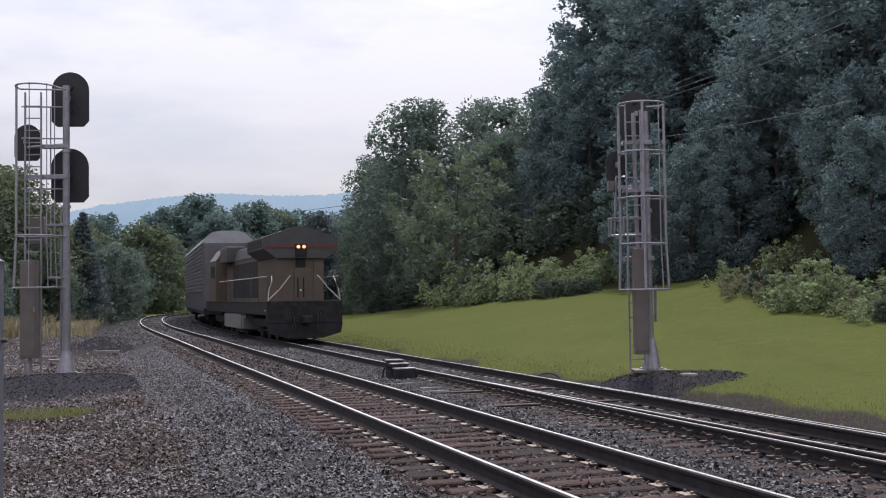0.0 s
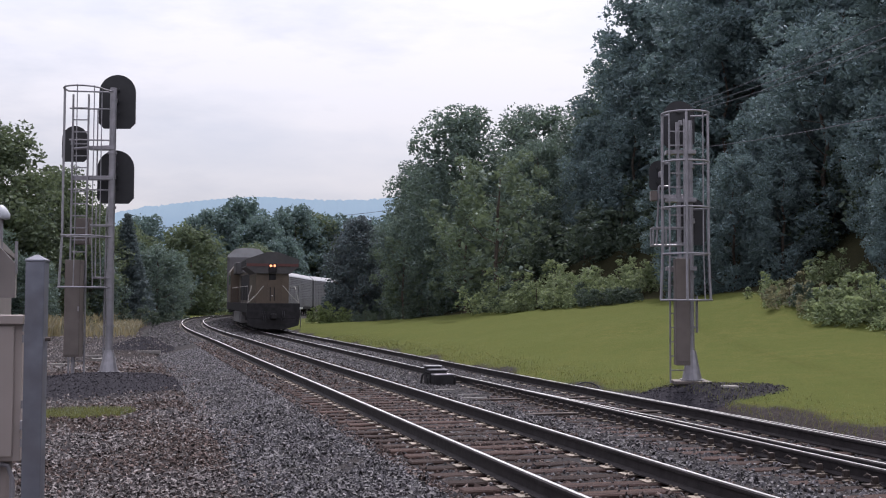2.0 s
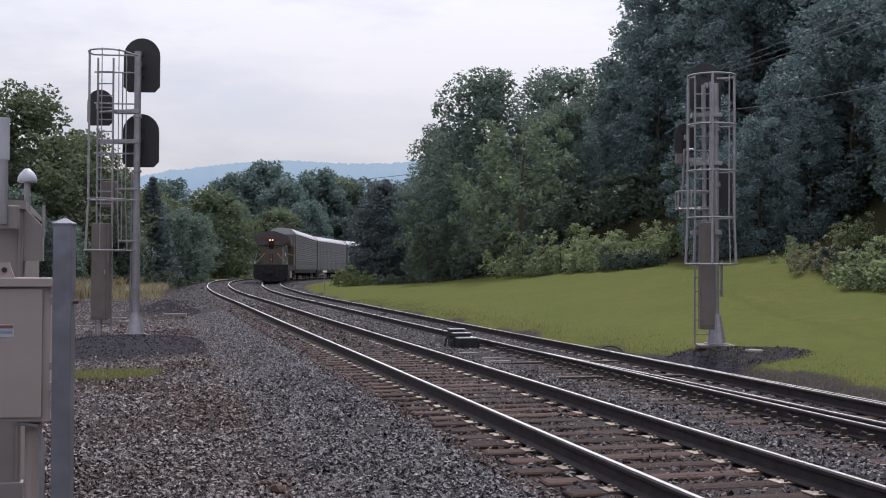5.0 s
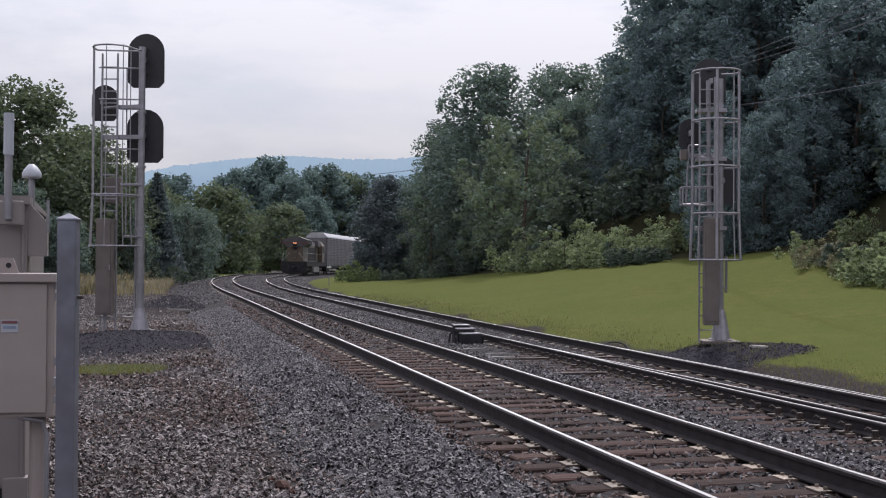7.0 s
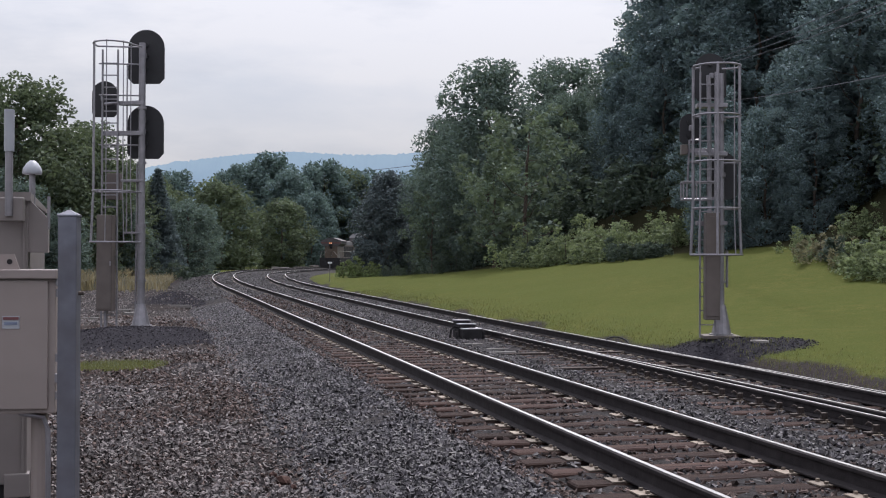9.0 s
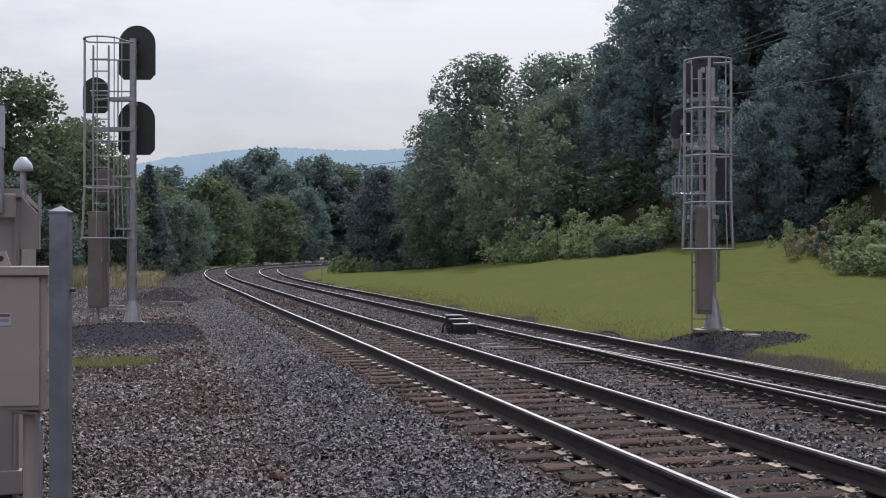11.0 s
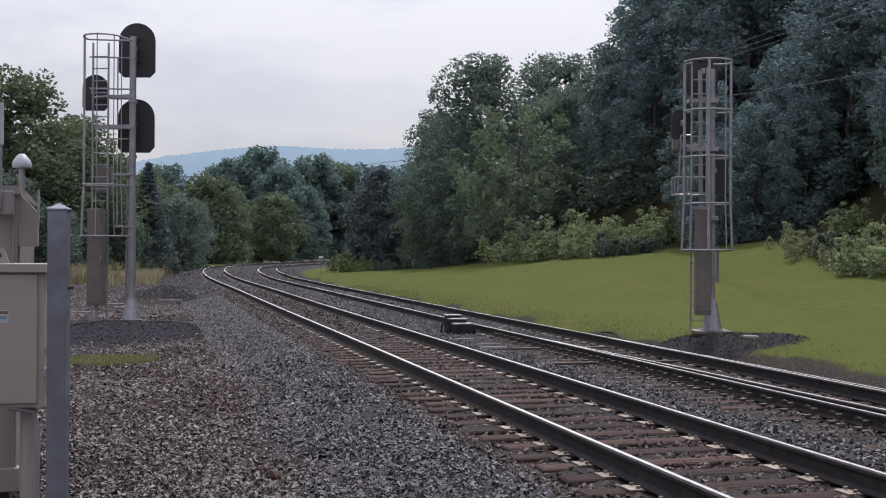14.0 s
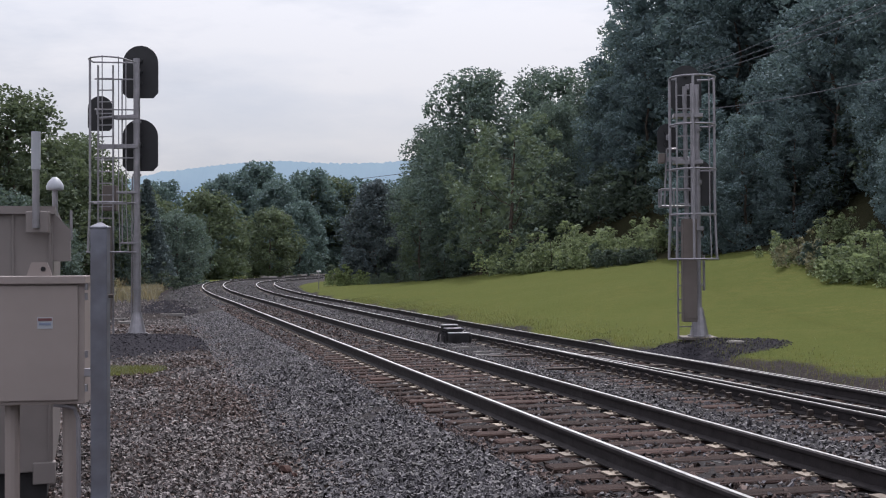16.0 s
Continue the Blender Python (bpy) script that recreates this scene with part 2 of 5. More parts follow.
def fast_mesh(name, verts, faces, mats, idx=None, smooth=False):
    """verts: n x 3, faces: m x k, both arrays."""
    me = bpy.data.meshes.new(name)
    n, k = faces.shape
    me.vertices.add(len(verts))
    me.vertices.foreach_set("co", np.ascontiguousarray(verts, dtype=np.float32).ravel())
    me.loops.add(n * k)
    me.loops.foreach_set("vertex_index", np.ascontiguousarray(faces, dtype=np.int32).ravel())
    me.polygons.add(n)
    me.polygons.foreach_set("loop_start", np.arange(0, n * k, k, dtype=np.int32))
    for m in mats if isinstance(mats, (list, tuple)) else [mats]:
        me.materials.append(m)
    if idx is not None:
        me.polygons.foreach_set("material_index", np.asarray(idx, dtype=np.int32))
    me.polygons.foreach_set("use_smooth", np.full(n, smooth, dtype=bool))
    me.update(calc_edges=True)
    return me


def part(name, bm, mat, parent=None, label="", at=None, smooth=False):
    """Links a bmesh (or a mesh) as one mesh object under a thing or under a part."""
    if isinstance(bm, bpy.types.Mesh):
        me = bm
    else:
        me = bpy.data.meshes.new(name)
        bmesh.ops.recalc_face_normals(bm, faces=bm.faces)
        bm.to_mesh(me)
        bm.free()
        me.materials.append(mat)
        if smooth:
            me.polygons.foreach_set("use_smooth", np.ones(len(me.polygons), dtype=bool))
    ob = new(name, me)
    if parent is not None:
        ob.parent = parent
    if at is not None:
        ob.matrix_basis = at
    if label:
        ob["label"] = label
    return ob


def box(bm, x0, x1, y0, y1, z0, z1, bevel=0.0, m=None):
    mat = Matrix.Translation(((x0 + x1) / 2, (y0 + y1) / 2, (z0 + z1) / 2)) @ Matrix.Diagonal((x1 - x0, y1 - y0, z1 - z0, 1))
    vs = bmesh.ops.create_cube(bm, size=1, matrix=(m @ mat) if m is not None else mat)["verts"]
    if bevel:
        es = list({e for v in vs for e in v.link_edges})
        bmesh.ops.bevel(bm, geom=es, offset=bevel, segments=2, affect="EDGES", profile=0.6)
    return bm


def rod(bm, a, b, r, seg=8, r2=None):
    a, b = Vector(a), Vector(b)
    d = b - a
    m = Matrix.Translation((a + b) / 2) @ d.to_track_quat("Z", "Y").to_matrix().to_4x4()
    bmesh.ops.create_cone(bm, cap_ends=True, segments=seg, radius1=r, radius2=r if r2 is None else r2, depth=d.length, matrix=m)
    return bm


def bent_rod(bm, pts, r, seg=6):
    """One closed tube along the points."""
    pts = [Vector(p) for p in pts]
    rings = []
    for k, p in enumerate(pts):
        d = (pts[min(k + 1, len(pts) - 1)] - pts[max(k - 1, 0)]).normalized()
        up = Vector((0, 0, 1)) if abs(d.z) < 0.9 else Vector((0, 1, 0))
        a = d.cross(up).normalized()
        b = d.cross(a)
        rings.append([bm.verts.new(p + a * r * math.cos(q) + b * r * math.sin(q)) for q in np.arange(seg) * 2 * math.pi / seg])
    for u, v in zip(rings[:-1], rings[1:]):
        for i in range(seg):
            bm.faces.new((u[i], u[(i + 1) % seg], v[(i + 1) % seg], v[i]))
    bm.faces.new(rings[0])
    bm.faces.new(list(reversed(rings[-1])))
    return bm


def prism(bm, outline, axis, t0, t1):
    """Extrudes an outline of (u, v) points along an axis from t0 to t1."""
    def place(u, v, t):
        return {"x": (t, u, v), "y": (u, t, v), "z": (u, v, t)}[axis]
    a = [bm.verts.new(place(u, v, t0)) for u, v in outline]
    b = [bm.verts.new(place(u, v, t1)) for u, v in outline]
    bm.faces.new(a)
    bm.faces.new(list(reversed(b)))
    n = len(outline)
    for i in range(n):
        bm.faces.new((a[i], b[i], b[(i + 1) % n], a[(i + 1) % n]))
    return bm


def B():
    return bmesh.new()


# ---- the line of the tracks ----
KNOT_S = [-4, 15, 30, 45, 60, 80, 105, 140, 235, 245]
KNOT_K = [0.00385, -0.00103, 0.00066, -0.00108, 0.00208, 0.00364, 0.00297, 0.00294, 0.00321, 0.0]
STEP = 0.5
SS = np.arange(-40, 520, STEP)
kk = np.interp(SS, KNOT_S, KNOT_K)
kk[SS < -4] = 0
TH = np.cumsum(kk) * STEP
i0 = int(round((-4 - SS[0]) / STEP))
TH = TH - TH[i0] - 0.27867
XS = np.cumsum(np.sin(TH)) * STEP
YS = np.cumsum(np.cos(TH)) * STEP
XS, YS = XS - XS[i0] + 4.15, YS - YS[i0] + 2.0
ZS = np.interp(SS, [0, 20, 60, 95, 125, 150, 200], [-0.03, -0.05, 0.0, 0.16, 0.04, -0.09, -0.12])
ZS = np.convolve(np.pad(ZS, 20, mode="edge"), np.ones(41) / 41, mode="valid")
GAP, DROP = 4.0985, -0.156       # the far track: its distance and its lower level


def on_line(s, off=0.0):
    """x, y, z of the rail level and the heading at s metres along the near track, off metres to its right."""
    i = np.clip((np.asarray(s, dtype=float) - SS[0]) / STEP, 0, len(SS) - 1.001)
    x, y, th, z = (np.interp(i, np.arange(len(SS)), a) for a in (XS, YS, TH, ZS))
    f = np.clip((off - 1.5) / (GAP - 3.0), 0, 1)
    return x + np.cos(th) * off, y - np.sin(th) * off, z + DROP * f, th


def line_coords(x, y):
    """s and off of places in the plan."""
    sel = slice(0, None, 4)
    px_, py_, s_, t_ = XS[sel], YS[sel], SS[sel], TH[sel]
    out_s, out_v = np.empty(len(x)), np.empty(len(x))
    for a in range(0, len(x), 4000):
        dx, dy = x[a:a + 4000, None] - px_, y[a:a + 4000, None] - py_
        j = (dx * dx + dy * dy).argmin(1)
        r = np.arange(len(j))
        ddx, ddy = dx[r, j], dy[r, j]
        out_s[a:a + 4000] = s_[j] + ddx * np.sin(t_[j]) + ddy * np.cos(t_[j])
        out_v[a:a + 4000] = ddx * np.cos(t_[j]) - ddy * np.sin(t_[j])
    return out_s, out_v


def smoothstep(a, b, x):
    t = np.clip((x - a) / (b - a), 0, 1)
    return t * t * (3 - 2 * t)


MOUNDS = [(-7.5, 26.6, 2.0, 3.6, 0.33), (-10.9, 46.0, 1.7, 2.4, 0.62), (5.1, 24.3, 2.5, 1.8, 0.36)]


def land(x, y, detail=True):
    """Height of the ground."""
    x, y = np.asarray(x, dtype=float).ravel(), np.asarray(y, dtype=float).ravel()
    s, v = line_coords(x, y)
    zl = np.interp(s, SS, ZS)
    near = -0.45 + 0.0 * s
    w = v - GAP
    slope = np.interp(s, [-40, 10, 20, 27, 34, 50, 60, 75, 95, 140], [0.08, 0.09, 0.10, 0.128, 0.185, 0.165, 0.155, 0.10, 0.04, 0.03])
    lawn = -0.50 + slope * np.maximum(0, w - 3.0)
    wood_edge = np.interp(s, [-40, 15, 40, 60, 100], [11.0, 12.5, 16.5, 12.5, 11.0])
    lawn += np.interp(s, [-40, 60, 90, 130], [0.34, 0.34, 0.10, 0.02]) * smoothstep(0, 8, w - wood_edge) * np.clip(w - wood_edge, 0, 32)
    z = np.where(w > 2, lawn, near) + zl * smoothstep(40, 80, s) * np.exp(-np.abs(v) / 60)
    z = np.where(v < -9, z + 0.02 * np.clip(-v - 9, 0, 30), z)
    bed = smoothstep(-3.6, -2.2, v) * (1 - smoothstep(GAP + 2.2, GAP + 3.4, v))
    z = z - 0.30 * bed
    for mx, my, rx, ry, h in MOUNDS:
        q = ((x - mx) / rx) ** 2 + ((y - my) / ry) ** 2
        z = z + h * np.exp(-q * 1.3)
    if detail:
        z = z + 0.03 * np.sin(x * 0.9 + 1.3 * np.sin(y * 0.5)) * np.sin(y * 0.7 + x * 0.21)
    return z


def ground_z(x, y):
    return float(land([x], [y])[0])


# ---- ground ----
def graded(lo, hi, fine, centre, reach):
    """Coordinates from lo to hi, fine steps round the centre and ever wider ones beyond."""
    out = [centre]
    for sign, end in ((1, hi), (-1, lo)):
        x, d = centre, fine
        while (end - x) * sign > 0:
            if abs(x - centre) > reach:
                d *= 1.09
            x += d * sign
            out.append(x)
    return np.array(sorted(out))


def ground_material():
    mat = bpy.data.materials.new("lawn_and_gravel")
    mat.use_nodes = True
    n, l = mat.node_tree.nodes, mat.node_tree.links
    b = n["Principled BSDF"]
    b.inputs["Roughness"].default_value, b.inputs["Specular IOR Level"].default_value = 0.95, 0.03
    co = n.new("ShaderNodeTexCoord")

    def noise_fac(sc, detail, lo, hi):
        t = n.new("ShaderNodeTexNoise")
        t.inputs["Scale"].default_value, t.inputs["Detail"].default_value = sc, detail
        l.new(co.outputs["Object"], t.inputs["Vector"])
        r = n.new("ShaderNodeMapRange")
        r.inputs["From Min"].default_value, r.inputs["From Max"].default_value = lo, hi
        l.new(t.outputs["Fac"], r.inputs["Value"])
        return r.outputs[0], t.outputs["Fac"]

    def mix(fac, a, bb):
        m = n.new("ShaderNodeMix")
        m.data_type = "RGBA"
        l.new(fac, m.inputs["Factor"])
        for key, v in (("A", a), ("B", bb)):
            if isinstance(v, tuple):
                m.inputs[key].default_value = (*v, 1)
            else:
                l.new(v, m.inputs[key])
        return m.outputs["Result"]

    fine, raw = noise_fac(14, 6, 0.3, 0.7)
    slow, _ = noise_fac(0.35, 5, 0.35, 0.65)
    mid, _ = noise_fac(2.2, 5, 0.35, 0.65)
    grass = mix(mid, mix(slow, (0.075, 0.084, 0.023), (0.100, 0.098, 0.030)), (0.066, 0.080, 0.021))
    grass = mix(fine, grass, (0.058, 0.068, 0.019))
    # gravel ground darker than its stones: shade of the gaps painted in
    gravel = mix(fine, (0.016, 0.015, 0.017), (0.046, 0.043, 0.046))
    gravel = mix(slow, gravel, mix(fine, (0.019, 0.016, 0.015), (0.050, 0.041, 0.038)))
    # dark gravel tone that carries the shade on the mounds' near slopes
    mound_shade = mix(fine, (0.014, 0.0135, 0.0165), (0.036, 0.034, 0.040))
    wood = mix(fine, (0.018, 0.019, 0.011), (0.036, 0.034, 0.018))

    def region(name):
        a = n.new("ShaderNodeAttribute")
        a.attribute_name = name
        ad = n.new("ShaderNodeMath")
        ad.operation = "ADD"
        l.new(a.outputs["Fac"], ad.inputs[0])
        sc = n.new("ShaderNodeMath")
        sc.operation = "MULTIPLY_ADD"
        sc.inputs[1].default_value, sc.inputs[2].default_value = 0.7, -0.35
        l.new(raw, sc.inputs[0])
        l.new(sc.outputs[0], ad.inputs[1])
        r = n.new("ShaderNodeMapRange")
        r.inputs["From Min"].default_value, r.inputs["From Max"].default_value = 0.38, 0.62
        l.new(ad.outputs[0], r.inputs["Value"])
        return r.outputs[0]

    col = mix(region("gravel"), grass, gravel)
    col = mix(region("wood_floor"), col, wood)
    col = mix(region("mound_shade"), col, mound_shade)
    l.new(col, b.inputs["Base Color"])
    bp = n.new("ShaderNodeBump")
    bp.inputs["Strength"].default_value, bp.inputs["Distance"].default_value = 0.8, 0.05
    l.new(raw, bp.inputs["Height"])
    l.new(bp.outputs[0], b.inputs["Normal"])
    return mat


def build_ground():
    xs = graded(-3500, 3500, 0.45, 0.0, 16)
    ys = graded(-600, 4200, 0.5, 22.0, 28)
    gx, gy = np.meshgrid(xs, ys)
    x, y = gx.ravel(), gy.ravel()
    z = land(x, y)
    nx_, ny_ = len(xs), len(ys)
    i, j = np.meshgrid(np.arange(nx_ - 1), np.arange(ny_ - 1))
    a = (j * nx_ + i).ravel()
    faces = np.stack([a, a + 1, a + 1 + nx_, a + nx_], 1)
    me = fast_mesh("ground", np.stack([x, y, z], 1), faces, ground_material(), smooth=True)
    s, v = line_coords(x, y)
    w = v - GAP
    wob = 0.35 * np.sin(s * 0.8) + 0.25 * np.sin(s * 2.1 + 1)
    gravel = np.where(w > 1.0, 1 - smoothstep(-0.5, 0.5, w - np.interp(s, [0, 8, 16, 20, 60], [4.3, 3.7, 3.2, 3.0, 3.0]) + wob * 0.6), 1.0)
    left = np.interp(s, [-40, 30, 45, 60, 80, 130], [14, 13, 12, 8, 5.5, 4])
    gravel = np.where(v < 0, 1 - smoothstep(left, left + 2.0, -v + wob), gravel)
    patch = ((x + 6.0) / 0.92) ** 2 + ((y - 20.5) / 0.95) ** 2
    gravel = gravel * smoothstep(0.6, 1.3, patch)
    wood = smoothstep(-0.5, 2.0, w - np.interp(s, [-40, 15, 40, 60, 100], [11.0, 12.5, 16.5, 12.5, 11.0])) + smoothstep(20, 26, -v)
    # where the mounds take their painted shade
    mound_shade = np.zeros(len(x))
    for mx, my, rx, ry, h in MOUNDS:
        mound_shade = np.maximum(mound_shade, 1 - smoothstep(0.7, 1.5, ((x - mx) / rx) ** 2 + ((y - my) / ry) ** 2))
    for name, val in (("gravel", gravel), ("wood_floor", np.clip(wood, 0, 1)), ("mound_shade", mound_shade)):
        me.attributes.new(name, "FLOAT", "POINT").data.foreach_set("value", val.astype(np.float32))
    ob = new("ground", me)
    tagged(ob, "gravel yard and mown lawn rising to a wooded slope", "ground", kind="structure")


def bed_height(v, s):
    """Ballast surface below the rail level, by the distance from the near track's middle; the ties stand clear only where it was dug out."""
    pts = [(-3.9, -0.62), (-2.6, -0.42), (-1.75, -0.26), (-1.3, -0.245), (-1.0, -0.235), (1.4, -0.228), (2.05, -0.25), (GAP - 1.4, -0.225), (GAP + 1.35, -0.225), (GAP + 1.9, -0.26), (GAP + 3.6, -0.62)]
    full = smoothstep(14, 26, np.asarray(s, dtype=float)) * (0.042 * (np.abs(v - GAP / 2) < GAP / 2 + 1.5))
    return np.interp(v, [p[0] for p in pts], [p[1] for p in pts]) + 0.024 + 0.7 * full


def build_bed():
    s = np.concatenate([np.arange(-38, 45, 0.3), np.arange(45, 500, 1.5)])
    v = np.linspace(-3.9, GAP + 3.6, 56)
    gs, gv = np.meshgrid(s, v, indexing="ij")
    x, y, z, _ = on_line(gs.ravel(), gv.ravel())
    rng = np.random.default_rng(3)
    z = z + bed_height(gv.ravel(), gs.ravel()) + rng.normal(0, 0.012, len(z))
    n = len(v)
    i, j = np.meshgrid(np.arange(len(s) - 1), np.arange(n - 1), indexing="ij")
    a = (i * n + j).ravel()
    me = fast_mesh("ballast_bed", np.stack([x, y, z], 1), np.stack([a, a + n, a + n + 1, a + 1], 1), M_BALLAST, smooth=True)
    tagged(new("ballast_bed", me), "grey crushed stone ballast under two tracks", "ballast", kind="structure")


OCTA = np.array([(1, 0, 0), (-1, 0, 0), (0, 1, 0), (0, -1, 0), (0, 0, 1), (0, 0, -1)], dtype=float)
OCTF = np.array([(0, 2, 4), (2, 1, 4), (1, 3, 4), (3, 0, 4), (2, 0, 5), (1, 2, 5), (3, 1, 5), (0, 3, 5)])


CHIP = np.array([(a * k, b * k, c) for c, k in ((-0.55, 1.0), (0.5, 0.78)) for a, b in ((-1, -0.72), (1, -0.72), (1, 0.72), (-1, 0.72))])
CHIPF = np.array([(4, 5, 6), (4, 6, 7), (0, 1, 5), (0, 5, 4), (1, 2, 6), (1, 6, 5), (2, 3, 7), (2, 7, 6), (3, 0, 4), (3, 4, 7)])


def stones(name, x, y, z, size, mat, label, seed, blocky=False):
    rng = np.random.default_rng(seed)
    n = len(x)
    form, form_faces = (CHIP, CHIPF) if blocky else (OCTA, OCTF)
    k = len(form)
    base = form[None] * rng.uniform(0.6, 1.2, (n, k, 1)) + rng.normal(0, 0.17, (n, k, 3))
    base = base * np.stack([rng.uniform(0.7, 1.3, n), rng.uniform(0.5, 1.0, n), rng.uniform(0.4, 0.85, n)], 1)[:, None, :]
    q = rng.normal(size=(n, 4))
    q[:, 1:3] *= 0.5
    q /= np.linalg.norm(q, axis=1)[:, None]
    w, a, b, c = q.T
    rot = np.stack([np.stack([1 - 2 * (b * b + c * c), 2 * (a * b - c * w), 2 * (a * c + b * w)], 1),
                    np.stack([2 * (a * b + c * w), 1 - 2 * (a * a + c * c), 2 * (b * c - a * w)], 1),
                    np.stack([2 * (a * c - b * w), 2 * (b * c + a * w), 1 - 2 * (a * a + b * b)], 1)], 1)
    pts = np.einsum("nij,nkj->nki", rot, base) * size[:, None, None] + np.stack([x, y, z], 1)[:, None, :]
    faces = (form_faces[None] + k * np.arange(n)[:, None, None]).reshape(-1, 3)
    ob = new(name, fast_mesh(name, pts.reshape(-1, 3), faces, mat))
    tagged(ob, label, "gravel", kind="stuff")


TIE_STEP, TIE_W = 0.50, 0.23


def build_stones():
    rng = np.random.default_rng(11)

    def scatter(n, s0, s1, v0, v1, power):
        return s0 + (s1 - s0) * rng.random(n) ** power, v0 + (v1 - v0) * rng.random(n)
    # the bed of both tracks, its near shoulder the thickest
    s, v = scatter(46000, 1.0, 46.0, -1.5, GAP + 3.5, 1.6)
    s2, v2 = scatter(34000, 2.5, 40.0, -3.1, -1.35, 1.9)
    s, v = np.concatenate([s, s2]), np.concatenate([v, v2])
    keep = np.ones(len(s), bool)
    for off in (0, GAP):
        on_tie = (np.abs(v - off) < 1.3) & (np.abs((s / TIE_STEP + 0.5) % 1 - 0.5) < TIE_W / TIE_STEP / 2)
        rail = (np.abs(np.abs(v - off) - 0.7525) < 0.10)
        keep &= ~((on_tie & (rng.random(len(s)) < np.interp(s, [14, 24], [0.80, 0.25]))) | rail)
    s, v = s[keep], v[keep]
    x, y, z, _ = on_line(s, v)
    size = rng.uniform(0.016, 0.036, len(s)) * (1 + np.clip(s - 12, 0, 30) * 0.018)
    brown = (np.abs(v) < 1.5) & (rng.random(len(s)) < 0.6)
    z = np.maximum(z + bed_height(v, s), np.where(v < -2.2, land(x, y), -9)) + 0.010
    near = ~brown & (y < 20)
    rest = ~brown & ~near
    stones("near_ballast_stones", x[near], y[near], z[near], size[near], M_STONE, "loose grey crushed ballast stones", 8, True)
    stones("ballast_stones", x[rest], y[rest], z[rest], size[rest], M_STONE, "loose grey crushed ballast stones", 1)
    stones("stained_stones", x[brown], y[brown], z[brown], size[brown], M_STONE_BROWN, "rust stained ballast stones between the ties", 2, True)
    s, v = scatter(12000, 44.0, 120.0, -3.0, GAP + 2.8, 1.3)
    x, y, z, _ = on_line(s, v)
    keep = np.abs(np.abs(np.where(v > 2, v - GAP, v)) - 0.7525) > 0.12
    stones("far_ballast_stones", x[keep], y[keep], (z + bed_height(v, s) + 0.012)[keep], rng.uniform(0.035, 0.07, keep.sum()), M_STONE, "ballast stones far along the tracks", 6)
    n = 12000
    y = rng.uniform(34, 75, n)
    x = rng.uniform(-0.36, -0.12, n) * y
    s, v = line_coords(x, y)
    keep = (v < -2.6) & (v > -np.interp(s, [30, 45, 60, 80], [13, 12, 8, 5.5]))
    stones("far_yard_gravel", x[keep], y[keep], land(x[keep], y[keep]) + 0.01, rng.uniform(0.03, 0.06, keep.sum()), M_STONE_YARD, "gravel far along the yard", 7)
    # the yard beside the near track
    n = 92000
    d = 6.5 + 31 * rng.random(n) ** 2.1
    x = -0.46 * d + (0.46 * d + 2.2) * rng.random(n)
    y = d
    s, v = line_coords(x, y)
    keep = (v < -2.75 + 0.15 * np.sin(s * 1.7)) & (v > -13) & (((x + 6.0) / 0.96) ** 2 + ((y - 20.5) / 0.9) ** 2 > rng.uniform(0.5, 1.2, n))
    for mx, my, rx, ry, h in MOUNDS:
        keep &= ((x - mx) / rx) ** 2 + ((y - my) / ry) ** 2 > rng.uniform(0.8, 1.6, n)
    keep &= ~((y < 8.6) & (x < -2.75))
    x, y = x[keep], y[keep]
    s, v = line_coords(x, y)
    z = np.maximum(land(x, y), np.where(v > -3.9, np.interp(s, SS, ZS) + bed_height(v, s), -9)) + 0.008
    size = rng.uniform(0.013, 0.030, len(x)) * (1 + np.clip(y - 9, 0, 30) * 0.035)
    drift = 0.5 + 0.5 * np.sin(x * 1.1 + np.sin(y * 0.7) * 2)
    brown = rng.random(len(x)) < 0.15 + 0.5 * smoothstep(0.4, 0.8, drift)
    near = ~brown & (y < 20)
    rest = ~brown & ~near
    stones("near_yard_gravel", x[near], y[near], z[near], size[near], M_STONE_YARD, "loose grey gravel beside the track", 9, True)
    stones("yard_gravel", x[rest], y[rest], z[rest], size[rest], M_STONE_YARD, "loose grey gravel beside the track", 3)
    stones("brown_yard_gravel", x[brown], y[brown], z[brown], size[brown], M_STONE_BROWN, "brownish gravel beside the track", 4, True)
    xs, ys = [], []
    for mx, my, rx, ry, h in MOUNDS:
        a, q = rng.uniform(0, 2 * math.pi, 2600), 1.1 * np.sqrt(rng.random(2600))
        xs.append(mx + rx * q * np.cos(a))
        ys.append(my + ry * q * np.sin(a))
    x, y = np.concatenate(xs), np.concatenate(ys)
    stones("cinder_lumps", x, y, land(x, y) + 0.01, rng.uniform(0.012, 0.034, len(x)), M_SHADED_MOUND, "gravel lumps on the signal mounds, darkened for their shaded sides", 5)


# ---- rails, ties ----
RAIL_OUT = [(-0.075, -0.172), (0.075, -0.172), (0.075, -0.160), (0.012, -0.140), (0.009, -0.050), (0.036, -0.038), (0.036, -0.012), (0.024, -0.001), (-0.018, -0.001), (-0.036, -0.012), (-0.036, -0.038), (-0.009, -0.050), (-0.012, -0.140), (-0.075, -0.160)]


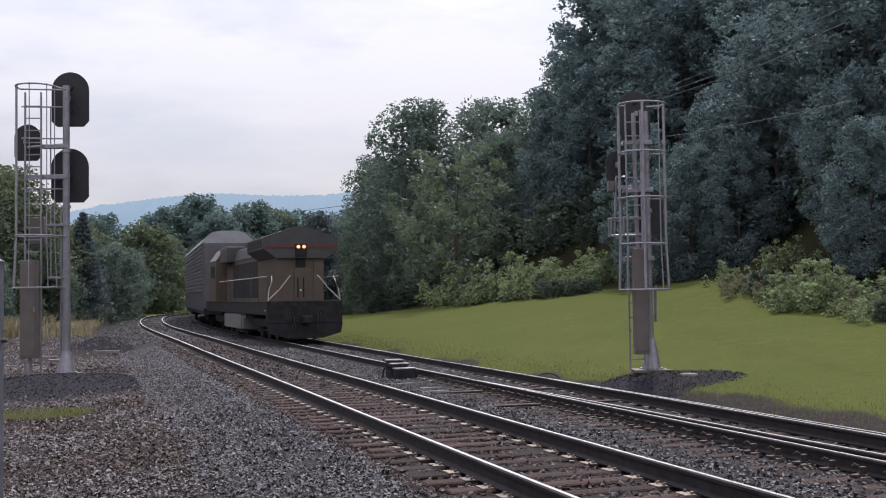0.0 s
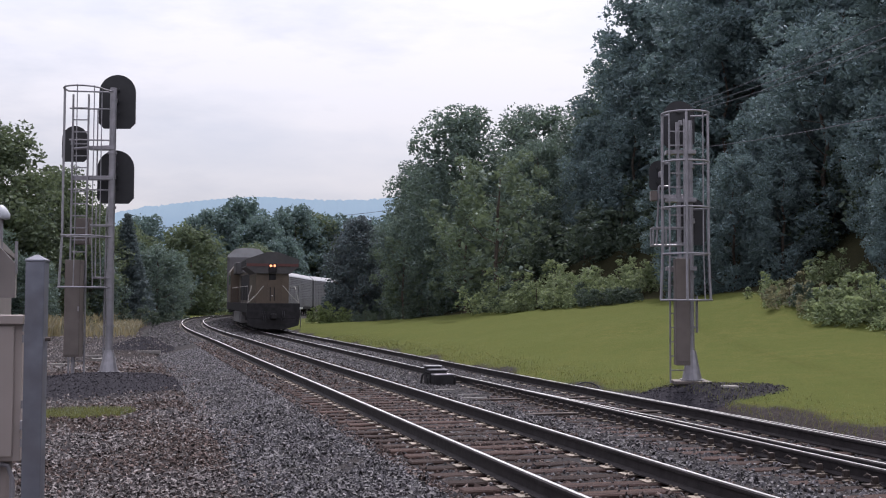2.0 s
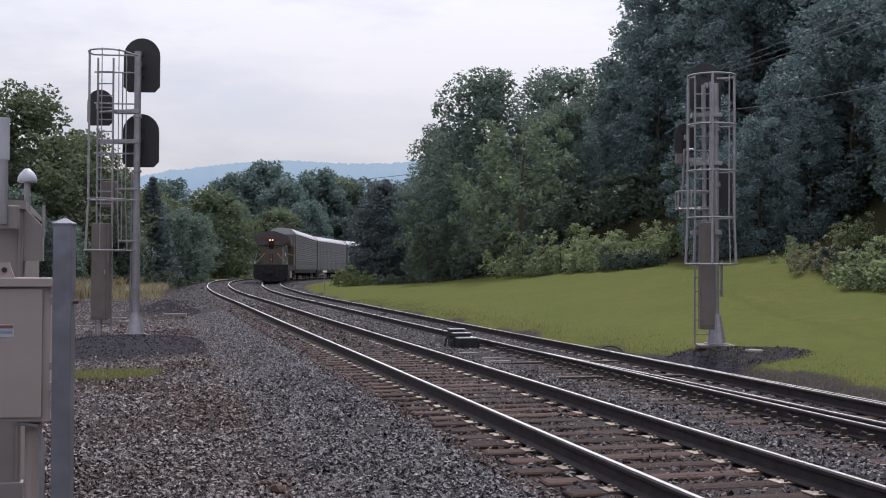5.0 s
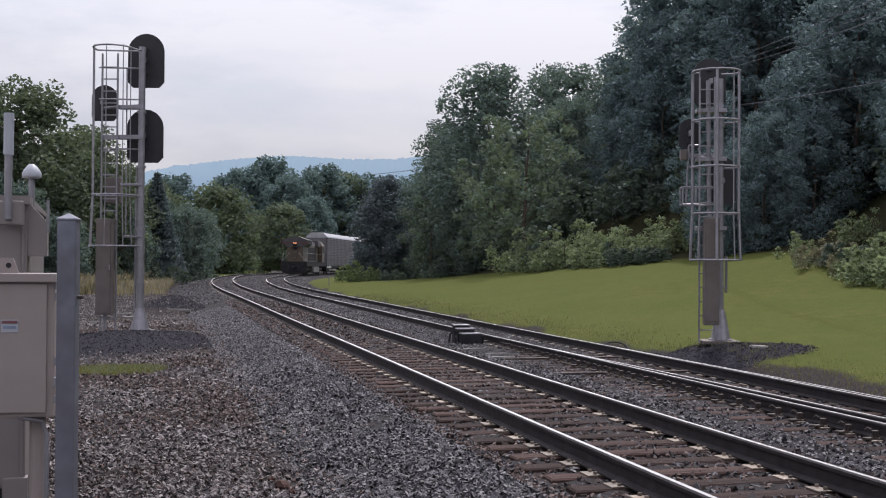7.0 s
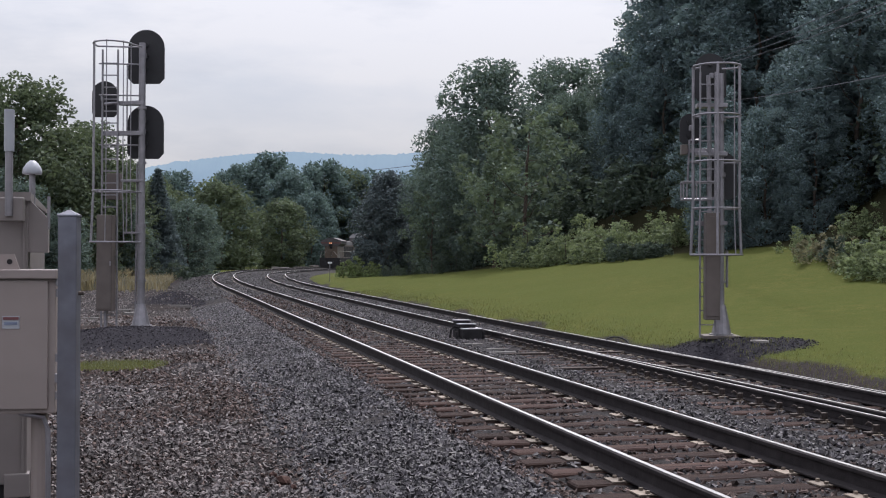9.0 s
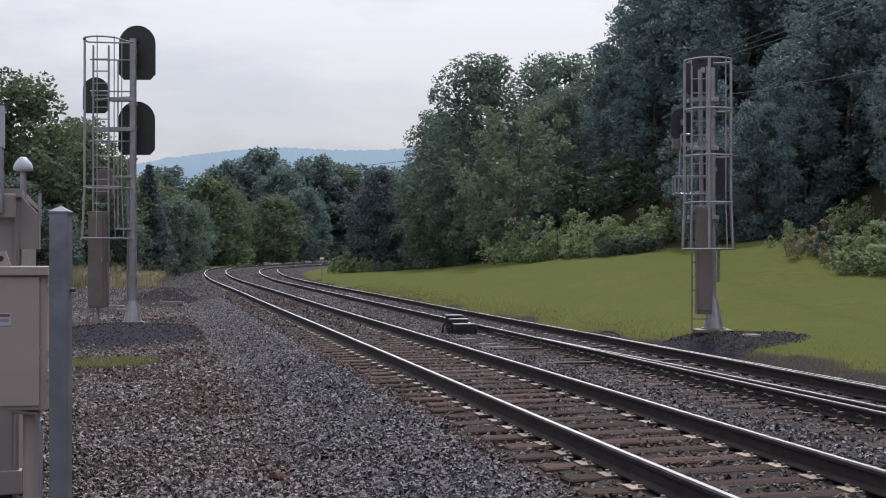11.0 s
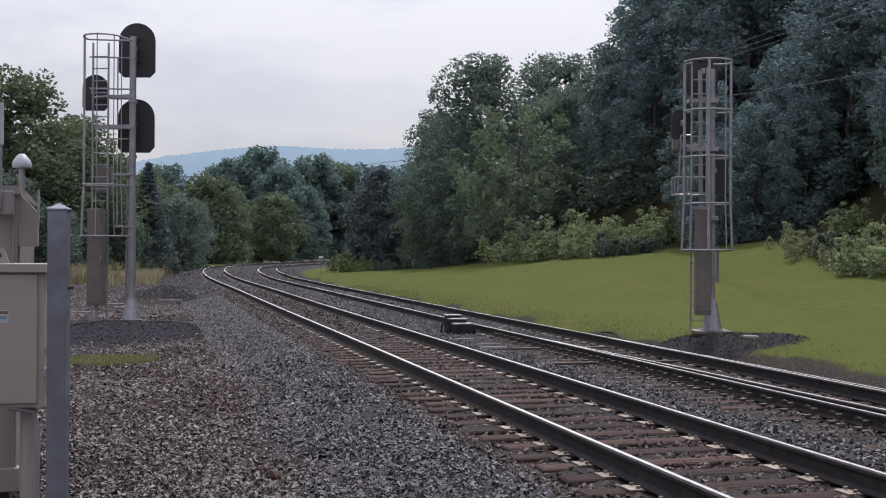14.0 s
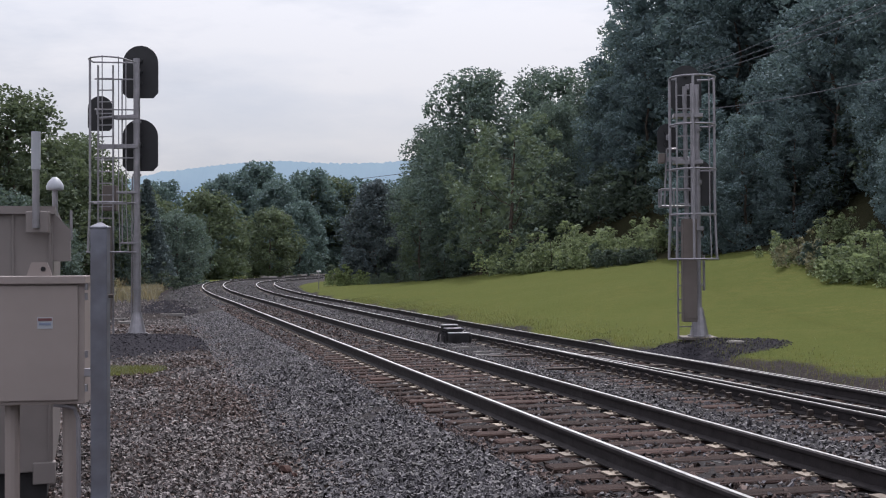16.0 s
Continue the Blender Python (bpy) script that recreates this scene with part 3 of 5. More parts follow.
def rail_mesh(s, off):
    x, y, z, th = on_line(s, off)
    o = np.array(RAIL_OUT)
    vx = x[:, None] + np.cos(th)[:, None] * o[:, 0]
    vy = y[:, None] - np.sin(th)[:, None] * o[:, 0]
    vz = z[:, None] + o[:, 1]
    k, n = len(o), len(s)
    i, j = np.meshgrid(np.arange(n - 1), np.arange(k), indexing="ij")
    a, b = (i * k + j).ravel(), (i * k + (j + 1) % k).ravel()
    faces = np.stack([a, b, b + k, a + k], 1)
    idx = np.isin(j.ravel(), (7,)).astype(int)
    return fast_mesh("rail", np.stack([vx, vy, vz], 2).reshape(-1, 3), faces, [M_RAIL, M_RAILTOP], idx)


def tie_mesh(length):
    bm = B()
    box(bm, -length / 2, length / 2, -TIE_W / 2, TIE_W / 2, -0.36, -0.186)
    bmesh.ops.bevel(bm, geom=[e for e in bm.edges if all(v.co.z > -0.2 for v in e.verts)], offset=0.014, segments=1, affect="EDGES")
    me = bpy.data.meshes.new("tie")
    bm.to_mesh(me)
    bm.free()
    me.materials.append(M_TIE)
    return me


def plate_mesh():
    bm = B()
    box(bm, -0.19, 0.19, -0.095, 0.095, -0.186, -0.172, 0.004)
    for px_, py_ in ((-0.11, 0.06), (-0.11, -0.06), (0.11, 0.06), (0.11, -0.06)):
        box(bm, px_ - 0.014, px_ + 0.014, py_ - 0.011, py_ + 0.011, -0.174, -0.150)
    me = bpy.data.meshes.new("tie_plate")
    bm.to_mesh(me)
    bm.free()
    me.materials.append(M_PLATE)
    return me


def joined_copies(name, me, poses, parent, label):
    vs = np.empty(len(me.vertices) * 3)
    me.vertices.foreach_get("co", vs)
    vs = np.c_[vs.reshape(-1, 3), np.ones(len(me.vertices))]
    allv, allf = [], []
    polys = [tuple(p.vertices) for p in me.polygons]
    for q, m in enumerate(poses):
        allv.append((vs @ np.array(m).T)[:, :3])
        allf += [tuple(i + q * len(vs) for i in f) for f in polys]
    ob = new(name, mesh_from(name, np.concatenate(allv), allf, list(me.materials)))
    ob.parent = parent
    tagged(ob, label, kind="stuff")


def build_track(off, name, label, near_count, long_ties):
    root = tagged(new(name), label, "railroad track", group="railroad tracks", kind="structure")
    s = np.concatenate([np.arange(-36, 60, 0.75), np.arange(60, 500, 1.5)])
    for side in (-0.7525, 0.7525):
        part("rail", rail_mesh(s, off + side), None, root, "steel rail with a polished head")
    rng = random.Random(5)
    tie, long_tie, plate = tie_mesh(2.6), tie_mesh(3.3), plate_mesh()
    far_ties, far_plates = [], []
    for i in range(-70, 250):
        si = i * TIE_STEP
        x, y, z, th = (float(a) for a in on_line(si, off))
        slip = rng.uniform(-0.06, 0.06)
        m = pose(x, y, z + rng.uniform(-0.008, 0.003), 0, 0, -math.degrees(th) + rng.uniform(-1.2, 1.2)) @ pose(slip, 0, 0)
        is_long = long_ties and si < 17
        if 4 <= i < 4 + near_count:
            part("tie", long_tie if is_long else tie, None, root, at=m)
        else:
            far_ties.append(m)
        for side in (-0.7525, 0.7525):
            x, y, z, th = (float(a) for a in on_line(si, off + side))
            mp = pose(x, y, z, 0, 0, -math.degrees(th))
            if 4 <= i < 4 + min(near_count, 70):
                part("tie_plate", plate, None, root, "pale rusted tie plate", at=mp)
            else:
                far_plates.append(mp)
    joined_copies("far_ties", tie, far_ties, root, "dark creosoted wooden ties far along the track")
    flat_plate = B()
    box(flat_plate, -0.19, 0.19, -0.095, 0.095, -0.186, -0.165)
    fp = bpy.data.meshes.new("flat_plate")
    flat_plate.to_mesh(fp)
    flat_plate.free()
    fp.materials.append(M_PLATE)
    joined_copies("far_plates", fp, far_plates, root, "pale rusted tie plates far along the track")
    return root


def build_turnout(root):
    """Point rails, braces and clips of a switch that lies in the far track."""
    s = np.arange(-36, 17.1, 0.5)
    for side, way in ((-0.7525, 1), (0.7525, -1)):
        far = 0.27 if side < 0 else 0.13
        gapv = np.interp(s, [-36, 0, 7, 10.5, 13, 14.5, 17.1], [far * 3.5, far * 1.7, far, far * 0.78, far * 0.48, 0.076, 0.02])
        part("point_rail", rail_mesh(s, GAP + side + way * gapv), None, root, "ground switch point rail")
    clip = B()
    box(clip, -0.10, 0.10, -0.045, 0.045, -0.176, -0.150, 0.006)
    box(clip, 0.0, 0.075, -0.025, 0.025, -0.155, -0.075, 0.01)
    bent_rod(clip, [(-0.02, -0.03, -0.14), (-0.03, -0.02, -0.06), (-0.05, 0.01, -0.045), (-0.07, 0.03, -0.07)], 0.012)
    me = bpy.data.meshes.new("rail_brace")
    clip.to_mesh(me)
    clip.free()
    me.materials.append(M_SPIKE)
    for i in range(2, 40):
        for side, turn in ((-0.90, 0), (0.90, 180)):
            x, y, z, th = (float(a) for a in on_line(i * TIE_STEP, GAP + side))
            part("rail_brace", me, None, root, "dark iron rail brace", at=pose(x, y, z, 0, 0, -math.degrees(th) + turn))
    for k, si in enumerate((13.5, 16.5)):
        x, y, z, th = (float(a) for a in on_line(si, GAP))
        bm = rod(B(), (-1.9, 0, -0.16), (0.8, 0, -0.16), 0.022)
        part("switch_rod", bm, M_SPIKE, root, "iron rod across the switch", at=pose(x, y, z, 0, 0, -math.degrees(th)))


def build_switch_box():
    x, y, z, th = (float(a) for a in on_line(21.0, 2.76))
    root = tagged(new("switch_machine"), "low dark switch machine with pale cover plates between the tracks", "switch machine")
    root.matrix_basis = pose(x, y, z - 0.24, 0, 0, -math.degrees(th)) @ Matrix.Diagonal((0.76, 0.72, 1.08, 1))
    part("bed_plate", box(B(), -0.62, 0.55, -0.45, 0.75, 0.0, 0.05, 0.01), M_LOCODARK, root)
    case = part("gear_case", box(B(), -0.26, 0.36, -0.42, -0.02, 0.05, 0.27, 0.03), M_LOCODARK, root, "black gear case")
    part("motor_case", box(B(), -0.28, 0.26, 0.02, 0.38, 0.05, 0.36, 0.04), M_LOCODARK, root, "black motor case")
    part("circuit_case", box(B(), -0.30, 0.18, 0.40, 0.74, 0.05, 0.43, 0.03), M_LOCODARK, root, "black circuit case")
    for yy, zz, x0, x1 in ((-0.22, 0.272, -0.28, 0.38), (0.20, 0.362, -0.30, 0.28), (0.57, 0.432, -0.32, 0.20)):
        part("cover_plate", box(B(), x0, x1, yy - 0.19, yy + 0.17, zz, zz + 0.022, 0.006), M_GALV, root, "pale steel cover plate")
    part("conduit_elbow", bent_rod(B(), [(-0.55, 0.1, 0.05), (-0.52, 0.1, 0.24), (-0.42, 0.1, 0.33), (-0.28, 0.1, 0.30)], 0.035), M_LOCODARK, root)
    for xx in (-0.44, 0.44):
        part("hinge_post", box(B(), xx - 0.03, xx + 0.03, -0.3, -0.2, 0.05, 0.23, 0.01), M_LOCODARK, root)
    part("throw_rod", rod(B(), (0.2, 0.0, 0.09), (1.35, 0.05, 0.09), 0.025), M_SPIKE, root)
    for q, (sv, vv) in enumerate(((18.6, 2.0), (17.8, 2.3), (16.6, 2.1))):
        x, y, z, th = (float(a) for a in on_line(sv, vv))
        bm = box(B(), -0.42, 0.42, -0.05, 0.05, -0.235, -0.19, 0.008)
        tagged(part("loose_plank", bm, M_TIMBERPALE, at=pose(x, y, z, 0, 0, -math.degrees(th) + (4, -3, 7)[q])),
               "pale weathered plank lying on the ballast", "plank", group="planks between the tracks")


# ---- signals ----
def head_outline(w, h):
    r = w / 2
    return [(r * math.cos(a), h / 2 - r + r * math.sin(a)) for a in np.linspace(0, math.pi, 16)] + \
           [(-r, -h / 2 + 0.30 * r), (-0.72 * r, -h / 2), (0.72 * r, -h / 2), (r, -h / 2 + 0.30 * r)]


def signal_head(root, x, z, w, h, lenses):
    """Black target plate seen from behind, with its lamp housings and hoods."""
    hd = part("signal_head", prism(B(), [(x + u, z + v) for u, v in head_outline(w, h)], "y", 0.30, 0.33), M_BLACK, root, "black rounded signal background")
    for k in range(lenses):
        zz = z + (k - (lenses - 1) / 2) * 0.30
        bm = rod(B(), (x, 0.24, zz), (x, 0.30, zz), 0.06, 14)
        part("lamp_housing", bm, M_BLACK, hd)
        part("hood", rod(B(), (x, 0.33, zz), (x, 0.58, zz), 0.11, 14, 0.10), M_BLACK, hd)
    part("bracket", box(B(), x - 0.04, x + 0.04, 0.08, 0.20, z - 0.06, z + 0.06, 0.01), M_GALV, hd)


def hoop(cx, cy, z, r, a0, a1, n, thick=0.022):
    bm = B()
    pts = [(cx + r * math.cos(a), cy + r * math.sin(a), z) for a in np.linspace(radians(a0), radians(a1), n)]
    return bent_rod(bm, pts, thick)


def build_left_signal():
    x, y = -7.86, 29.0
    root = tagged(new("railway_signal"), "tall galvanised signal mast with three black heads, ladder and safety cage", "railway signal", group="trackside signals")
    root.matrix_basis = pose(x, y, ground_z(x, y) - 0.03)
    g = 0.0
    part("base_plate", box(B(), -0.32, 0.32, -0.3, 0.3, g, g + 0.06, 0.01), M_MASTCASE, root, "grimy steel base plate")
    bm = rod(B(), (0, 0, 0.05), (0, 0, 0.62), 0.24, 14, 0.11)
    rod(bm, (0, 0, 0.05), (0, 0, 0.09), 0.27, 14)
    part("mast_base", bm, M_GALV, root, "flared cast mast base")
    bm = rod(B(), (0, 0, 0.5), (0, 0, 2.6), 0.098, 14)
    rod(bm, (0, 0, 2.6), (0, 0, 7.30), 0.085, 14)
    for zz in (1.2, 2.6, 4.2, 5.6):
        rod(bm, (0, 0, zz), (0, 0, zz + 0.06), 0.115, 14)
    part("mast", bm, M_GALV, root, "galvanised steel pole", smooth=False)
    lx0, lx1, ly = -0.97, -0.58, -0.15
    for xx in (lx0, lx1):
        part("ladder_rail", box(B(), xx - 0.018, xx + 0.018, ly - 0.03, ly + 0.03, 0.0, 7.1), M_GALV, root)
    rung = box(B(), lx0, lx1, -0.014, 0.014, -0.014, 0.014)
    first = part("ladder_rung", rung, M_GALV, root, at=pose(0, ly, 0.35))
    for k in range(1, 22):
        part("ladder_rung", first.data, None, root, at=pose(0, ly, 0.35 + k * 0.305))
    cx, cy, r = -0.62, -0.45, 0.48
    for zz in (2.20, 3.48, 7.19):
        k = 1.12 if zz < 3 else 1.0
        bm = B()
        arc = [(cx + r * k * math.cos(a), cy + r * k * math.sin(a), zz) for a in np.linspace(radians(180), radians(360), 13)]
        bent_rod(bm, [(cx - r * k, ly, zz)] + arc + [(0.0, -0.08, zz)], 0.022)
        part("cage_hoop", bm, M_GALV, root, "galvanised cage hoop")
        part("hoop_tie", rod(B(), (cx - r * k, ly, zz), (0.0, 0.0, zz), 0.022, 6), M_GALV, root)
    for a, thick in ((180, 0.026), (222, 0.013), (268, 0.013), (318, 0.013), (352, 0.013)):
        c, sn = math.cos(radians(a)), math.sin(radians(a))
        bm = bent_rod(B(), [(cx + r * c * 1.12, cy + r * sn * 1.12, 2.20), (cx + r * c, cy + r * sn, 3.48), (cx + r * c, cy + r * sn, 7.22)], thick)
        part("cage_bar", bm, M_GALV, root)
    for zz, x0, tall in ((5.70, -0.58, 0.10), (4.93, -0.97, 0.11), (3.74, -0.52, 0.06), (2.42, -0.42, 0.05)):
        part("step_bracket", box(B(), x0, 0.06, -0.1, 0.1, zz, zz + tall, 0.01), M_GALV, root, "galvanised bracket platform")
    for zz in (4.68, 5.95, 6.75):
        part("guard_bar", rod(B(), (lx0 - 0.1, -0.12, zz), (0.05, 0.0, zz), 0.020, 6), M_GALV, root)
    for zz in (2.95, 5.45):
        part("guard_upright", rod(B(), (-0.40, 0.05, zz - 0.5), (-0.40, 0.05, zz + 1.3), 0.018, 6), M_GALV, root)
    signal_head(root, 0.02, 7.00, 0.94, 1.40, 3)
    signal_head(root, 0.01, 5.05, 0.94, 1.38, 3)
    signal_head(root, -1.05, 5.90, 0.66, 0.93, 2)
    part("side_arm", rod(B(), (-1.0, 0.12, 5.75), (0, 0.0, 5.80), 0.04, 8), M_GALV, root)
    case = part("relay_case", box(B(), -0.985, -0.595, -0.55, -0.20, 0.46, 2.88, 0.02), M_MASTCASE, root, "narrow tan-grey relay case")
    part("case_door", box(B(), -0.965, -0.615, -0.565, -0.552, 0.52, 2.80, 0.006), M_MASTCASE, case)
    part("case_latch", box(B(), -0.64, -0.61, -0.59, -0.566, 1.6, 1.72, 0.004), M_GALV, case)
    part("upper_case", box(B(), -0.95, -0.60, 0.15, 0.42, 3.30, 3.98, 0.02), M_MASTCASE, root, "small tan-grey junction case")
    part("case_leg", box(B(), -0.82, -0.76, -0.42, -0.32, 0.0, 0.46), M_GALV, root)
    part("cable_pipe", rod(B(), (-0.16, 0.05, 0.0), (-0.13, 0.05, 4.2), 0.025, 8), M_GALV, root)


def build_right_signal():
    x, y = 5.92, 24.7
    root = tagged(new("railway_signal"), "galvanised signal mast with caged ladder on a dark gravel mound", "railway signal", group="trackside signals")
    root.matrix_basis = pose(x, y, ground_z(x, y) - 0.03, 0, 0, -3)
    part("base_plate", box(B(), -0.42, 0.36, -0.33, 0.33, 0.0, 0.07, 0.01), M_MASTCASE, root, "grimy steel base plate")
    bm = rod(B(), (0, 0, 0.06), (0, 0, 0.72), 0.22, 14, 0.09)
    rod(bm, (0, 0, 0.06), (0, 0, 0.10), 0.26, 14)
    part("mast_base", bm, M_GALV, root, "flared cast mast base")
    bm = rod(B(), (0, 0, 0.6), (-0.02, 0, 5.75), 0.065, 14)
    for zz in (1.2, 2.3, 3.5, 4.7):
        rod(bm, (0, 0, zz), (0, 0, zz + 0.05), 0.088, 14)
    part("mast", bm, M_GALV, root, "galvanised steel pole")
    part("standpipe", rod(B(), (-0.26, -0.1, 1.7), (-0.30, -0.1, 5.7), 0.05, 10), M_GALV, root)
    for xx in (-0.50, -0.18):
        part("ladder_rail", box(B(), xx - 0.016, xx + 0.016, -0.25, -0.20, 0.02, 5.75), M_GALV, root)
    first = part("ladder_rung", box(B(), -0.50, -0.18, -0.012, 0.012, -0.012, 0.012), M_GALV, root, at=pose(0, -0.22, 0.3))
    for k in range(1, 18):
        part("ladder_rung", first.data, None, root, at=pose(0, -0.22, 0.3 + k * 0.305))
    cx, cy, r = -0.16, -0.30, 0.50
    for zz in (1.81, 2.80, 3.80, 4.79, 5.85):
        k = 1.08 if zz < 2 else 1.0
        bm = B()
        arc = [(cx + r * k * math.cos(a), cy + r * k * math.sin(a), zz) for a in np.linspace(radians(150), radians(390), 16)]
        bent_rod(bm, [(-0.5, -0.2, zz)] + arc + [(0.0, 0.0, zz)], 0.024)
        part("cage_hoop", bm, M_GALV, root, "galvanised cage hoop")
    for a, thick in ((176, 0.032), (216, 0.014), (262, 0.030), (306, 0.014), (330, 0.030), (372, 0.016)):
        c, sn = math.cos(radians(a)), math.sin(radians(a))
        bm = bent_rod(B(), [(cx + r * 1.08 * c, cy + r * 1.08 * sn, 1.81), (cx + r * c, cy + r * sn, 2.80), (cx + r * c, cy + r * sn, 5.85)], thick)
        part("cage_bar", bm, M_GALV, root)
    for zz in (2.45, 3.95, 5.0):
        part("step_bracket", box(B(), -0.55, 0.1, -0.14, 0.12, zz, zz + 0.09, 0.01), M_GALV, root, "galvanised bracket platform")
    part("side_arm", box(B(), -0.80, -0.05, -0.02, 0.06, 4.03, 4.12, 0.01), M_GALV, root)
    part("arm_box", box(B(), -0.88, -0.74, -0.1, 0.12, 3.98, 4.20, 0.015), M_MASTCASE, root, "small tan-grey terminal box")
    bm = rod(B(), (-0.70, -0.05, 4.30), (-0.76, -0.05, 3.02), 0.022, 6)
    rod(bm, (-0.70, -0.05, 4.30), (-0.50, -0.05, 4.30), 0.022, 6)
    rod(bm, (-0.73, -0.05, 3.82), (-0.46, -0.05, 3.82), 0.022, 6)
    part("side_stand", bm, M_GALV, root, "bent galvanised handrail")
    bars = [((x0, yy, 3.00), (x0, yy, 3.38)) for x0 in (-0.86, -0.58) for yy in (-0.25, 0.1)]
    for zz in (3.00, 3.38):
        bars += [((-0.86, -0.25, zz), (-0.86, 0.1, zz)), ((-0.86, -0.25, zz), (-0.2, -0.25, zz)), ((-0.86, 0.1, zz), (-0.2, 0.1, zz))]
    for a, b in bars:
        part("basket_bar", rod(B(), a, b, 0.020, 6), M_GALV, root)
    signal_head(root, -0.20, 5.72, 0.70, 1.05, 3)
    signal_head(root, -0.64, 4.58, 0.44, 0.66, 2)
    signal_head(root, 0.06, 3.55, 0.66, 1.05, 3)
    case = part("relay_case", box(B(), -0.44, -0.13, -0.58, -0.29, 0.42, 2.70, 0.02), M_MASTCASE, root, "narrow tan-grey relay case")
    part("case_door", box(B(), -0.425, -0.145, -0.595, -0.582, 0.50, 2.62, 0.006), M_MASTCASE, case)
    part("cable_pipe", rod(B(), (0.12, 0.02, 1.1), (0.12, 0.02, 1.9), 0.03, 8), M_GALV, root)


# ---- the equipment house and its cabinet ----
def build_foreground():
    # square post
    px_, py_ = -2.19, 6.55
    gz = ground_z(px_, py_)
    root = tagged(new("steel_post"), "square weathered grey-blue steel post with pyramid cap", "post")
    root.matrix_basis = pose(px_, py_, gz - 0.05, 0, 0, 4)
    top = 1.80 - gz + 0.02
    part("shaft", box(B(), -0.053, 0.053, -0.053, 0.053, 0, top, 0.006), M_POST, root)
    bm = box(B(), -0.057, 0.057, -0.057, 0.057, top, top + 0.012, 0.003)
    bmesh.ops.create_cone(bm, cap_ends=True, segments=4, radius1=0.08, radius2=0.006, depth=0.03, matrix=pose(0, 0, top + 0.027, 0, 0, 45))
    part("cap", bm, M_POST, root, "pyramid post cap")
    part("bolt", rod(B(), (0.05, 0, top - 0.44), (0.083, 0, top - 0.44), 0.012, 6), M_SPIKE, root)
    # beige cabinet on pipes
    bx0, bx1, by, bz0, bz1 = -3.16, -2.49, 7.12, 0.545, 1.445
    root = tagged(new("electrical_cabinet"), "beige electrical cabinet with hinged door and warning label on legs", "electrical cabinet")
    root.matrix_basis = pose(bx0, by, 0, 0, 0, 8)
    w = bx1 - bx0
    part("body", box(B(), 0, w, 0, 0.26, bz0, bz1, 0.008), M_CABINET, root)
    door = part("door", box(B(), 0.05, w - 0.045, -0.022, 0.0, bz0 + 0.03, bz1 - 0.055, 0.006), M_CABINET, root, "flat beige door")
    part("hood", box(B(), -0.02, w + 0.012, -0.045, 0.27, bz1 - 0.045, bz1 + 0.012, 0.006), M_CABINET, root, "overhanging drip hood")
    for zz in (bz0 + 0.09, bz0 + 0.33, bz1 - 0.16, bz1 - 0.09):
        part("hinge", rod(B(), (w + 0.012, -0.012, zz), (w + 0.012, -0.012, zz + 0.05), 0.012, 8), M_GALV, root, "galvanised hinge")
    bm = prism(B(), [(w * 0.38, bz1), (w * 0.66, bz1), (w * 0.60, bz1 + 0.11), (w * 0.44, bz1 + 0.11)], "y", 0.05, 0.062)
    part("lifting_lug", bm, M_CABINET, root)
    part("lug_eye", rod(B(), (w * 0.56, 0.044, bz1 + 0.062), (w * 0.56, 0.068, bz1 + 0.062), 0.017, 14), M_LOCODARK, root)
    lx, lz = w * 0.60, 1.145
    label = part("warning_label", box(B(), lx - 0.052, lx + 0.052, -0.026, -0.0225, lz - 0.06, lz + 0.02), M_GREYCAP, door, "pale label with a red header")
    part("label_header", box(B(), lx - 0.048, lx + 0.048, -0.030, -0.0262, lz - 0.004, lz + 0.014), M_RED, door)
    part("label_line", box(B(), lx - 0.040, lx + 0.040, -0.030, -0.0262, lz - 0.036, lz - 0.018), M_BLUE, door)
    part("door_latch", box(B(), 0.02, 0.05, -0.045, -0.01, 0.95, 1.05, 0.006), M_GALV, root)
    part("post_strut", box(B(), w, w + 0.10, -0.03, 0.02, 0.74, 0.80, 0.006), M_GALV, root, "steel strut towards the post")
    for xx in (0.14, w - 0.13):
        part("leg", rod(B(), (xx, 0.16, ground_z(bx0 + xx, by) - 0.05), (xx, 0.16, bz0 + 0.02), 0.052, 12), M_CABINET, root, "painted pipe leg")
    bm = bent_rod(B(), [(w - 0.22, 0.02, bz0), (w - 0.08, 0.05, bz0 - 0.03), (w - 0.055, 0.06, bz0 - 0.12), (w - 0.05, 0.06, ground_z(bx1, by) - 0.03)], 0.017, 8)
    part("cable_conduit", bm, M_GALV, root, "thin grey conduit")
    # equipment house behind
    hx1, hy0, hz0, hz1 = -3.19, 8.6, -0.18, 1.98
    root = tagged(new("equipment_house"), "grey-tan ribbed metal equipment house on steel skids", "equipment house")
    root.matrix_basis = pose(hx1, hy0, 0, 0, 0, 17)
    part("wall", box(B(), -2.4, 0, 0.0, 2.6, hz0, hz1, 0.01), M_HOUSE, root)
    for k in range(9):
        xx = -0.02 - k * 0.285
        part("wall_seam", box(B(), xx - 0.018, xx, -0.022, 0.0, hz0 + 0.1, hz1 - 0.02, 0.004), M_HOUSE, root)
    bm = prism(B(), [(-0.05, hz1 - 0.02), (2.65, hz1 - 0.02), (2.65, hz1 + 0.02), (-0.05, hz1 + 0.045)], "x", -2.45, 0.02)
    part("roof", bm, M_HOUSE, root, "low metal roof")
    bm = prism(B(), [(0.0, 1.57), (0.14, 1.57), (0.14, 1.83), (0.0, 1.98)], "y", 0.03, 0.30)
    part("vent_hood", bm, M_HOUSE, root, "sloped vent hood on the end wall")
    bm = box(B(), -0.16, 0.02, -0.02, 0.1, -0.28, -0.1, 0.01)
